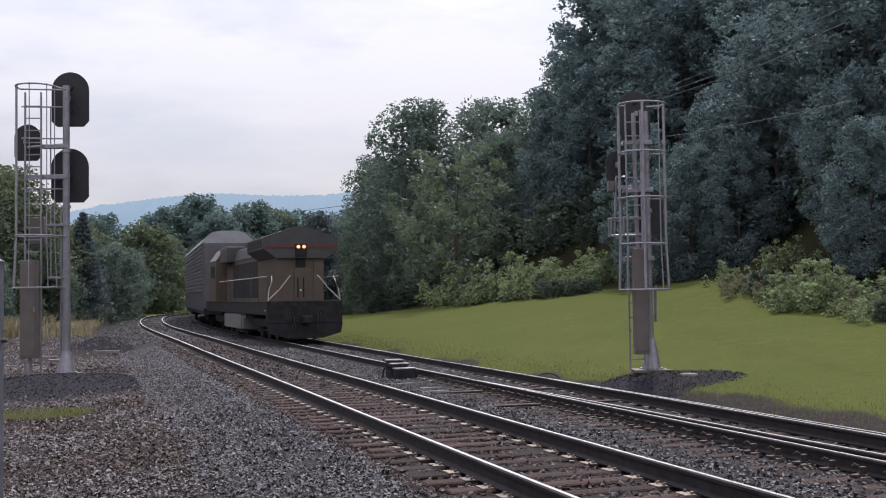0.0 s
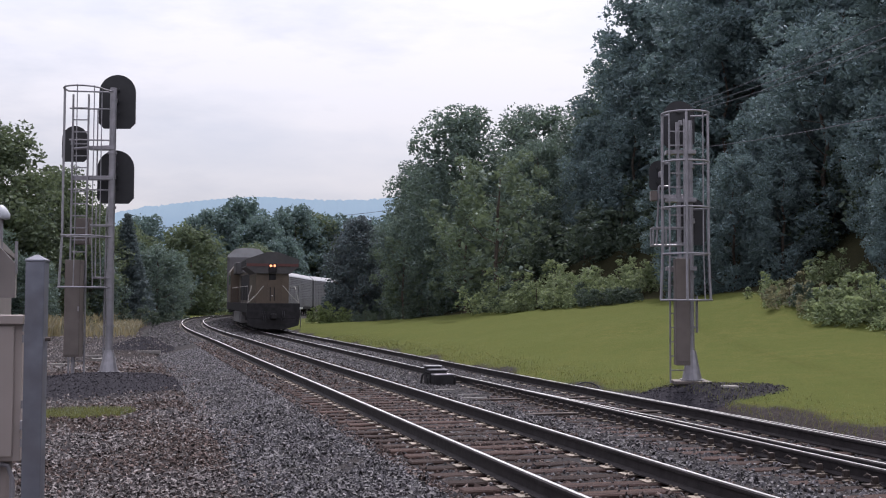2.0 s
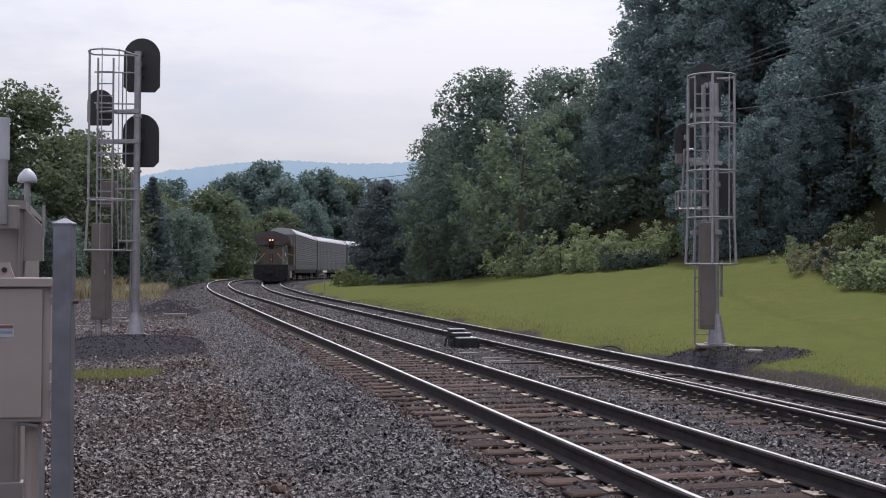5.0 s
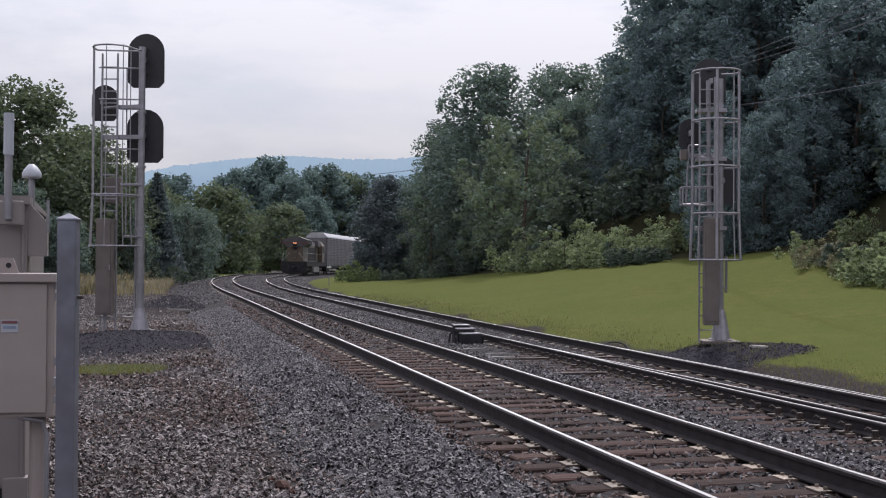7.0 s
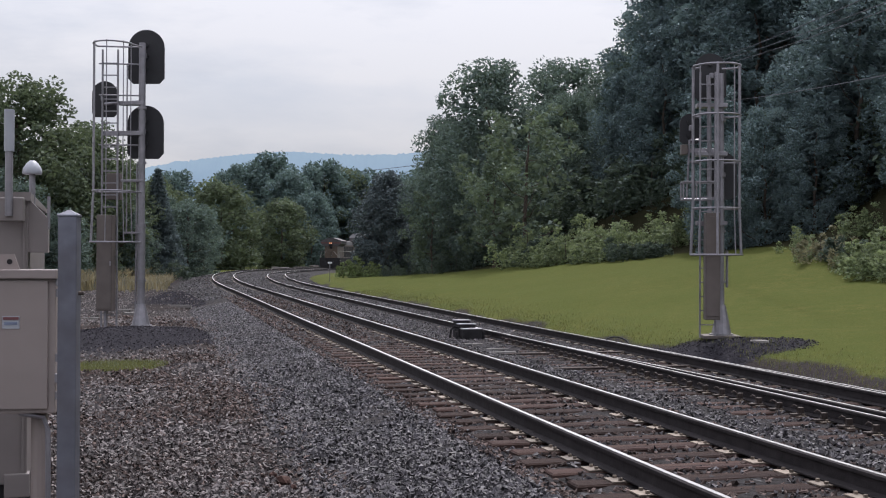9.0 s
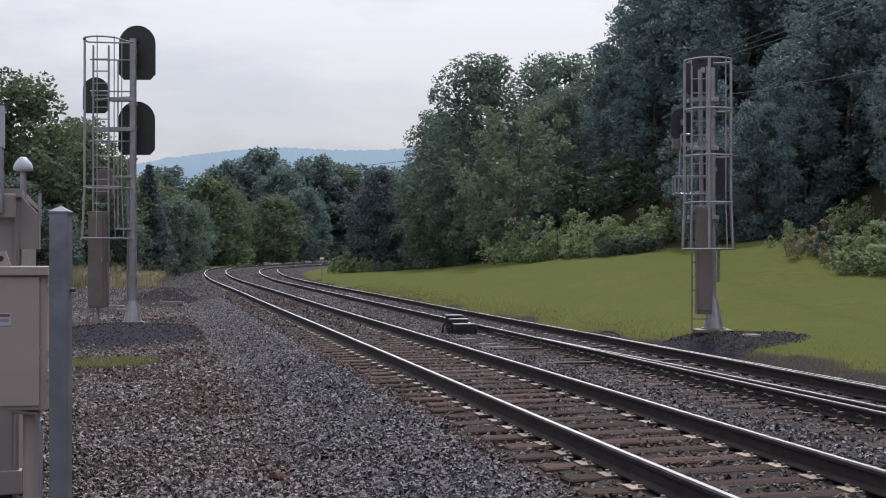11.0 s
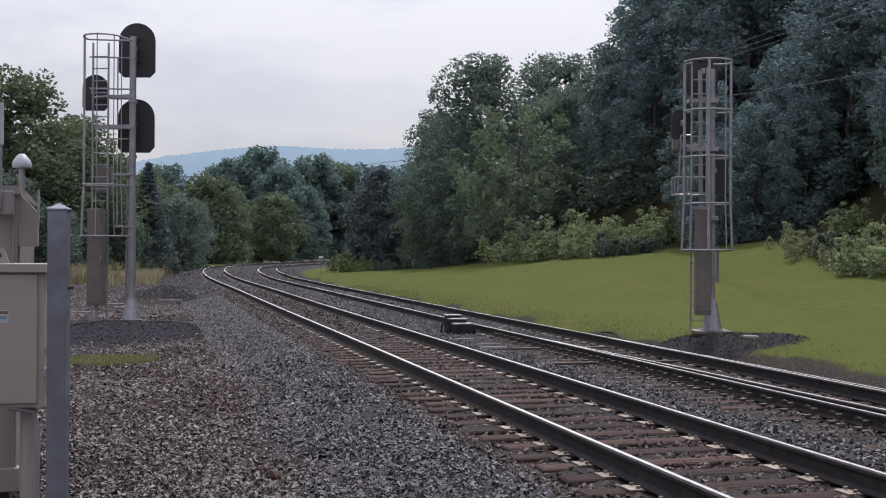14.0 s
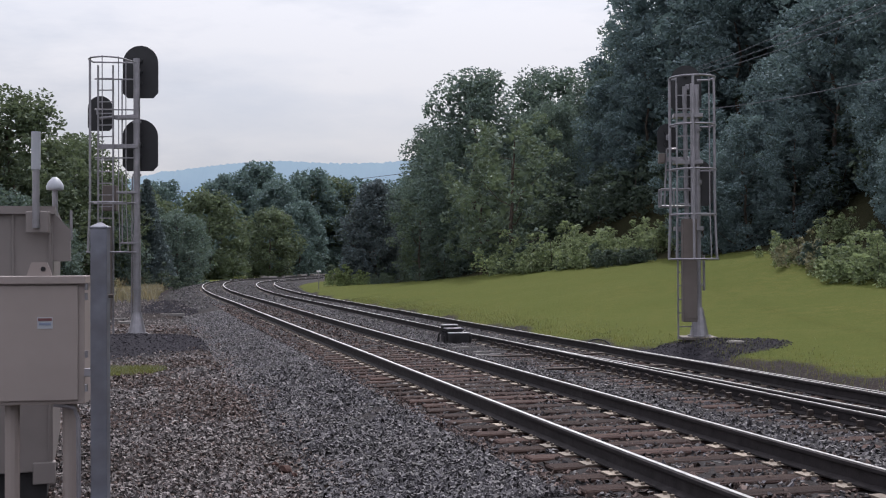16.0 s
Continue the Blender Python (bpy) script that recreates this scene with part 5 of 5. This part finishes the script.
def build_small_things():
    def aim(px_, py_, d):
        return ((px_ - 784) / 2010.9 * d, d, 1.546 - (py_ - 443) / 2010.9 * d)
    for a, b in (((1240, 168, 48), (1640, 100, 26)), ((1240, 108, 48), (1640, -30, 26)), ((1240, 100, 48), (1640, -45, 26)), ((1240, 96, 48), (1640, -75, 26))):
        cable("overhead_wire", "thin grey overhead wire crossing before the wood", aim(*a), aim(*b), 0.12, 0.011)
    cable("overhead_wire", "far dark wire before the ridge", aim(180, 316, 260), aim(760, 276, 260), 1.2, 0.06)
    # marker with a white top beside the far track
    x, y, z, th = (float(a) for a in on_line(81, GAP + 3.8))
    root = tagged(new("marker_post"), "thin marker post with a white reflector top", "marker post")
    root.matrix_basis = pose(x, y, ground_z(x, y) - 0.05)
    part("rod", rod(B(), (0, 0, 0), (0, 0, 1.45), 0.03, 8), M_GALV, root)
    part("reflector", box(B(), -0.16, 0.16, -0.05, 0.05, 1.42, 1.56, 0.01), M_WHITE, root, "white reflector plate")
    # pale lids and blocks
    x, y = 6.5, 23.8
    root = tagged(new("ground_lid"), "round pale concrete lid lying on the gravel", "lid")
    root.matrix_basis = pose(x, y, ground_z(x, y))
    part("disc", rod(B(), (0, 0, -0.02), (0, 0, 0.02), 0.19, 20), M_CONCRETE, root)
    part("rim", rod(B(), (0, 0, 0.02), (0, 0, 0.028), 0.16, 20), M_CONCRETE, root)
    for (x, y, w) in ((6.05, 21.6, 0.07), (6.85, 18.0, 0.10)):
        root = tagged(new("pale_rock"), "small pale rock at the ballast's foot", "rock", group="pale rocks")
        root.matrix_basis = pose(x, y, ground_z(x, y) + 0.03, 0, 0, 20)
        bm = B()
        bmesh.ops.create_icosphere(bm, subdivisions=2, radius=w, matrix=Matrix.Diagonal((1.5, 0.9, 0.7, 1)))
        rg = random.Random(int(y))
        for v in bm.verts:
            v.co *= rg.uniform(0.82, 1.15)
        part("stone", bm, M_CONCRETE, root)
    for (x, y, w) in ((-1.47, 10.2, 0.07), (-1.30, 10.35, 0.045), (-1.60, 10.42, 0.04), (-1.36, 10.0, 0.035)):
        root = tagged(new("brown_rock"), "reddish brown rock in the gravel", "rock", group="brown rocks")
        root.matrix_basis = pose(x, y, ground_z(x, y) + 0.03, 0, 0, 40 * x)
        bm = B()
        bmesh.ops.create_icosphere(bm, subdivisions=2, radius=w, matrix=Matrix.Diagonal((1.4, 0.9, 0.8, 1)))
        rg = random.Random(int(y * 100))
        for v in bm.verts:
            v.co *= rg.uniform(0.78, 1.18)
        part("stone", bm, M_REDROCK, root)
    # hose loop near the far rail
    x, y, z, th = (float(a) for a in on_line(19.4, GAP + 1.75))
    bm = B()
    pts = [(0.30 * math.cos(a), 0.16 * math.sin(a), 0.10 + 0.16 * math.sin(a)) for a in np.linspace(-0.3, 3.5, 14)]
    bent_rod(bm, pts, 0.018)
    tagged(part("cable_loop", bm, M_BLACK, at=pose(x, y, z - 0.34, 0, 0, 8)), "black cable loop rising from the ballast", "cable")
    # white slabs beyond the bend
    rg = random.Random(8)
    for k in range(9):
        x, y, z, th = (float(a) for a in on_line(168 + 6.5 * k, -4.6 + rg.uniform(-0.6, 0.6)))
        root = tagged(new("pale_slab"), "pale concrete slab lying beside the outer track", "slab", group="slabs beyond the bend")
        root.matrix_basis = pose(x, y, ground_z(x, y), 0, 0, -math.degrees(th) + rg.uniform(-20, 20))
        part("block", box(B(), -0.4, 0.4, -rg.uniform(0.8, 1.9), 1.2, -0.05, rg.uniform(0.35, 0.6), 0.03), M_CONCRETE, root)
    for k, (x, y) in enumerate(((-11.2, 36.0), (-10.6, 38.5), (-11.8, 41.0), (-10.2, 43.2), (-12.4, 34.0))):
        bm = box(B(), -0.42, 0.42, -0.10, 0.10, -0.03, 0.07, 0.01)
        tagged(part("old_plank", bm, M_TIMBERPALE, at=pose(x, y, ground_z(x, y), 0, 0, (8, -6, 14, 3, -10)[k])), "bleached timber lying in the yard", "timber", group="bleached timbers")


# ---- train ----
def wheelset(root, y0, r=0.5):
    for yy in y0:
        for xx in (-0.7525, 0.7525):
            bm = rod(B(), (xx - 0.06, yy, r), (xx + 0.06, yy, r), r, 20)
            rod(bm, (xx - 0.075, yy, r), (xx + 0.075, yy, r), r * 0.35, 12)
            part("wheel", bm, M_LOCODARK, root)


def build_locomotive():
    """Its rear end is at y = 0, its cab towards +y; z = 0 is the rail level."""
    root = tagged(new("locomotive"), "yellow diesel locomotive with grey roof, dark underframe and lit twin headlight", "locomotive")
    L = 22.0
    part("underframe", box(B(), -1.48, 1.48, 0.35, L - 0.35, 1.05, 1.55, 0.03), M_LOCODARK, root)
    bm = box(B(), -1.52, 1.52, 0.12, 0.42, 0.72, 1.62, 0.03)
    part("end_sill", bm, M_LOCODARK, root, "black end sill")
    bm = prism(B(), [(-1.50, 0.72), (1.50, 0.72), (1.42, 0.34), (0.7, 0.14), (-0.7, 0.14), (-1.42, 0.34)], "y", -0.02, 0.16)
    part("snow_plow", bm, M_LOCODARK, root, "black plow")
    part("coupler", box(B(), -0.17, 0.17, -0.55, 0.2, 0.72, 1.02, 0.05), M_LOCODARK, root)
    for xx in (-0.62, -0.50, 0.50, 0.62):
        part("air_hose", bent_rod(B(), [(xx, 0.1, 1.15), (xx, -0.08, 1.0), (xx * 0.9, -0.10, 0.6)], 0.022), M_BLACK, root)
    # hood
    bm = prism(B(), [(-0.96, 1.58), (0.96, 1.58), (0.96, 3.62), (-0.96, 3.62)], "y", 1.05, 16.6)
    part("engine_hood", bm, M_YELLOW, root, "yellow engine hood")
    for x0 in (-0.96, 0.55):
        part("end_panel", box(B(), x0, x0 + 0.41, 1.00, 1.05, 1.60, 3.34, 0.01), M_YELLOW, root)
    end_door = part("end_door", box(B(), -0.26, 0.26, 0.985, 1.05, 1.62, 2.95, 0.01), M_YELLOW, root)
    for xx in (-0.12, 0.12):
        part("door_slot", box(B(), xx - 0.03, xx + 0.03, 0.97, 0.99, 1.75, 2.55), M_LOCODARK, end_door)
    # radiator wings and roof
    wing = [(-1.52, 3.72), (-1.00, 3.34), (1.00, 3.34), (1.52, 3.72), (1.52, 4.18), (0.3, 4.60), (-0.3, 4.60), (-1.52, 4.18)]
    part("radiator_housing", prism(B(), wing, "y", 0.86, 5.4), M_LOCOGREY, root, "sooty grey flared radiator housing")
    part("wing_stripe", prism(B(), [(-1.50, 3.76), (1.50, 3.76), (1.50, 3.92), (-1.50, 3.92)], "y", 0.835, 0.858), M_REDSTRIPE, root, "red stripe")
    for side in (-1, 1):
        part("radiator_screen", box(B(), min(side * 1.525, side * 1.535), max(side * 1.525, side * 1.535), 1.2, 5.1, 3.78, 4.12), M_LOCODARK, root)
        for k in range(5):
            y0 = 6.0 + k * 2.0
            # four rear doors black, for dark grilles and the hood's shaded side
            part("hood_door", box(B(), min(side * 0.962, side * 0.98), max(side * 0.962, side * 0.98), y0, y0 + 1.8, 1.75, 3.4, 0.006), M_YELLOW if k > 3 else M_LOCODARK, root)
    bm = prism(B(), [(-1.0, 3.6), (1.0, 3.6), (0.86, 4.12), (0.5, 4.25), (-0.5, 4.25), (-0.86, 4.12)], "y", 5.4, 16.6)
    part("hood_roof", bm, M_LOCOGREY, root)
    for y0 in (6.6, 9.4, 12.6):
        part("roof_fan", rod(B(), (0, y0, 4.2), (0, y0, 4.42), 0.55, 18), M_LOCOGREY, root)
    part("dynamic_brake_box", box(B(), -1.35, 1.35, 13.4, 16.2, 3.55, 4.35, 0.06), M_LOCOGREY, root)
    # cab
    bm = prism(B(), [(-1.52, 1.58), (1.52, 1.58), (1.52, 3.75), (1.1, 4.35), (-1.1, 4.35), (-1.52, 3.75)], "y", 16.6, 19.6)
    part("cab", bm, M_YELLOW, root, "yellow cab")
    part("nose", box(B(), -0.95, 0.95, 19.6, 21.2, 1.58, 3.2, 0.15), M_YELLOW, root)
    for side in (-1, 1):
        part("cab_window", box(B(), min(side * 1.522, side * 1.535), max(side * 1.522, side * 1.535), 17.1, 18.9, 2.85, 3.5), M_GLASS, root)
    # headlight, number boards
    lamp_case = part("headlight_case", box(B(), -0.24, 0.24, 0.80, 0.90, 3.40, 3.92, 0.03), M_LOCODARK, root)
    for xx in (-0.115, 0.115):
        part("headlight", rod(B(), (xx, 0.765, 3.80), (xx, 0.80, 3.80), 0.068, 16), M_LAMP, lamp_case, "glowing warm headlight lens")
    part("headlight_recess", box(B(), -0.20, 0.20, 0.97, 1.0, 2.98, 3.42, 0.01), M_LOCODARK, root)
    part("marker_lamp", rod(B(), (0.0, 0.955, 2.05), (0.0, 0.985, 2.05), 0.035, 10), M_WHITE, root)
    # walkway rails
    for side in (-1, 1):
        x1 = side * 1.45
        part("corner_rail", bent_rod(B(), [(x1, 0.22, 0.72), (x1, 0.22, 1.65), (x1 * 0.97, 0.30, 2.05), (side * 1.28, 0.30, 2.42), (side * 1.25, 0.55, 2.62)], 0.022), M_HANDRAIL, root, "pale handrail")
        part("end_rail", bent_rod(B(), [(side * 1.42, 0.2, 1.68), (side * 0.98, 0.2, 2.10), (side * 0.60, 0.22, 2.58), (side * 0.55, 0.3, 2.62)], 0.022), M_HANDRAIL, root, "pale sloping handrail")
        part("side_rail", bent_rod(B(), [(side * 1.45, 0.4, 2.6), (side * 1.45, 15.8, 2.6)], 0.02), M_HANDRAIL, root, "pale handrail")
        for k in range(8):
            y0 = 0.4 + k * 2.2
            part("rail_post", rod(B(), (side * 1.45, y0, 1.55), (side * 1.45, y0, 2.6), 0.016, 6), M_LOCOGREY, root)
        for zz in (0.45, 0.85, 1.22):
            part("step", box(B(), min(side * 1.12, side * 1.5), max(side * 1.12, side * 1.5), 0.45, 0.95, zz, zz + 0.04), M_HANDRAIL if zz > 1 else M_LOCODARK, root)
        part("step_box", box(B(), min(side * 1.06, side * 1.12), max(side * 1.06, side * 1.12), 0.42, 1.0, 0.42, 1.5), M_LOCODARK, root)
        part("air_tank", rod(B(), (side * 1.15, 6.9, 0.95), (side * 1.15, 8.2, 0.95), 0.22, 14), M_TANK, root)
        part("fuel_tank_face", box(B(), min(side * 1.38, side * 1.45), max(side * 1.38, side * 1.45), 7.8, 13.8, 0.35, 1.0, 0.02), M_TANK, root, "dusty grey tank side")
    part("fuel_tank", box(B(), -1.4, 1.4, 7.6, 14.0, 0.3, 1.06, 0.10), M_TANK, root, "dusty grey fuel tank")
    part("walkway_edge", box(B(), -1.50, 1.50, 0.4, L - 0.4, 1.55, 1.59, 0.01), M_LOCODARK, root)
    for c in (3.9, 17.6):
        tr = part("truck_frame", box(B(), -1.18, 1.18, c - 2.3, c + 2.3, 0.52, 0.88, 0.08), M_LOCODARK, root, "black three axle truck")
        wheelset(tr, (c - 1.95, c, c + 1.95), 0.52)
    return root, 3.9, 17.6


def build_rack_car():
    """A tall covered car carrier, its rear end at y = 0."""
    root = tagged(new("autorack_car"), "tall closed galvanised autorack car with ribbed side panels", "railway car", group="autorack cars")
    L = 27.0
    part("sill", box(B(), -1.40, 1.40, 0.3, L - 0.3, 0.78, 1.15, 0.03), M_LOCODARK, root)
    part("body", box(B(), -1.44, 1.44, 0.35, L - 0.35, 1.1, 5.05), M_RACK, root, "galvanised closed body")
    roof = [(-1.52, 5.0), (1.52, 5.0), (1.45, 5.18), (0.95, 5.62), (0.4, 5.72), (-0.4, 5.72), (-0.95, 5.62), (-1.45, 5.18)]
    part("roof", prism(B(), roof, "y", 0.25, L - 0.25), M_RACKROOF, root, "arched pale metal roof")
    prof = [(-0.02, 1.25), (0.02, 1.25), (0.02, 2.05), (-0.005, 2.08)]
    for k in range(12):
        z0 = 2.12 + k * 0.235
        prof += [(-0.005, z0), (0.055, z0 + 0.02), (0.055, z0 + 0.13), (-0.005, z0 + 0.165)]
    prof += [(-0.02, 5.0)]
    panel = prism(B(), prof, "y", 0.0, 1.16)
    bmesh.ops.recalc_face_normals(panel, faces=panel.faces)
    me = bpy.data.meshes.new("side_panel")
    panel.to_mesh(me)
    panel.free()
    me.materials.append(M_RACK)
    post = B()
    box(post, -0.02, 0.06, -0.06, 0.06, 1.0, 5.05, 0.01)
    mp = bpy.data.meshes.new("side_post")
    post.to_mesh(mp)
    post.free()
    mp.materials.append(M_RACK)
    for k in range(22):
        y0 = 0.42 + k * 1.19
        part("side_panel", me, None, root, at=pose(1.46, y0, 0))
        part("side_panel", me, None, root, at=pose(-1.46, y0 + 1.16, 0, 0, 0, 180))
        part("side_post", mp, None, root, at=pose(1.46, y0 - 0.02, 0))
        part("side_post", mp, None, root, at=pose(-1.46, y0 - 0.02, 0, 0, 0, 180))
    for y0, y1 in ((0.18, 0.34), (L - 0.34, L - 0.18)):
        ed = part("end_door", box(B(), -1.38, 1.38, y0, y1, 1.2, 5.0, 0.03), M_RACK, root, "ribbed end door")
        for xx in (-0.9, -0.3, 0.3, 0.9):
            part("door_rib", box(B(), xx - 0.04, xx + 0.04, y0 - 0.03, y1 + 0.03, 1.25, 4.95), M_RACK, ed)
    for c in (3.0, L - 3.0):
        tr = part("truck_frame", box(B(), -1.1, 1.1, c - 1.4, c + 1.4, 0.42, 0.74, 0.06), M_LOCODARK, root)
        wheelset(tr, (c - 0.9, c + 0.9), 0.42)
    part("coupler", box(B(), -0.15, 0.15, -0.45, 0.4, 0.72, 1.0, 0.04), M_LOCODARK, root)
    return root, 3.0, L - 3.0


def ride(s_rear, b0, b1):
    """Pose of a vehicle whose rear end is at s_rear on the far track; b0, b1: its trucks."""
    xa, ya, za, _ = (float(a) for a in on_line(s_rear + b0, GAP))
    xb, yb, zb, _ = (float(a) for a in on_line(s_rear + b1, GAP))
    head = math.atan2(xb - xa, yb - ya)
    d = math.hypot(xb - xa, yb - ya)
    tilt = math.atan2(zb - za, d)
    m = pose(xa, ya, za, 0, 0, -math.degrees(head)) @ pose(0, 0, 0, math.degrees(tilt))
    return m @ pose(0, -b0, 0)


TRAIN_T = [0, 1, 2, 3, 4, 5, 6, 7, 8, 9, 9.5, 10, 11, 12, 14, 16]
TRAIN_S = [39.7, 50.2, 60.7, 71.4, 83.0, 97.0, 113.0, 130.3, 147.4, 164.8, 173.2, 181.5, 198.5, 215.5, 249.0, 282.0]


def train_at(t):
    i = min(len(TRAIN_T) - 2, max(0, int(np.searchsorted(TRAIN_T, t, side="right")) - 1))
    tan = np.gradient(np.array(TRAIN_S), np.array(TRAIN_T))
    h = TRAIN_T[i + 1] - TRAIN_T[i]
    u = (t - TRAIN_T[i]) / h
    return ((2 * u**3 - 3 * u**2 + 1) * TRAIN_S[i] + (u**3 - 2 * u**2 + u) * h * tan[i]
            + (-2 * u**3 + 3 * u**2) * TRAIN_S[i + 1] + (u**3 - u**2) * h * tan[i + 1])


def motions():
    times = [0.5 * k for k in range(33)]
    for root, b0, b1, ahead in TRAIN:
        walk(root, [(t, ride(train_at(t) + ahead, b0, b1)) for t in times])


build_ground()
build_bed()
build_distance()
build_left_signal()
build_right_signal()
build_foreground()
build_switch_box()
build_small_things()
build_plants()
loco, l0, l1 = build_locomotive()
rack, r0, r1 = build_rack_car()
TRAIN = [(loco, l0, l1, 0.0)]
for k in range(6):
    car = rack if k == 0 else copy_thing(rack, pose(0, 0, 0))
    TRAIN.append((car, r0, r1, 22.9 + 27.9 * k))
near_track = build_track(0.0, "near_track", "single track of rusty rails on creosoted wooden ties", 90, False)
far_track = build_track(GAP, "far_track", "second track with a switch in it, rusty rails on wooden ties", 80, True)
build_turnout(far_track)
build_stones()
motions()
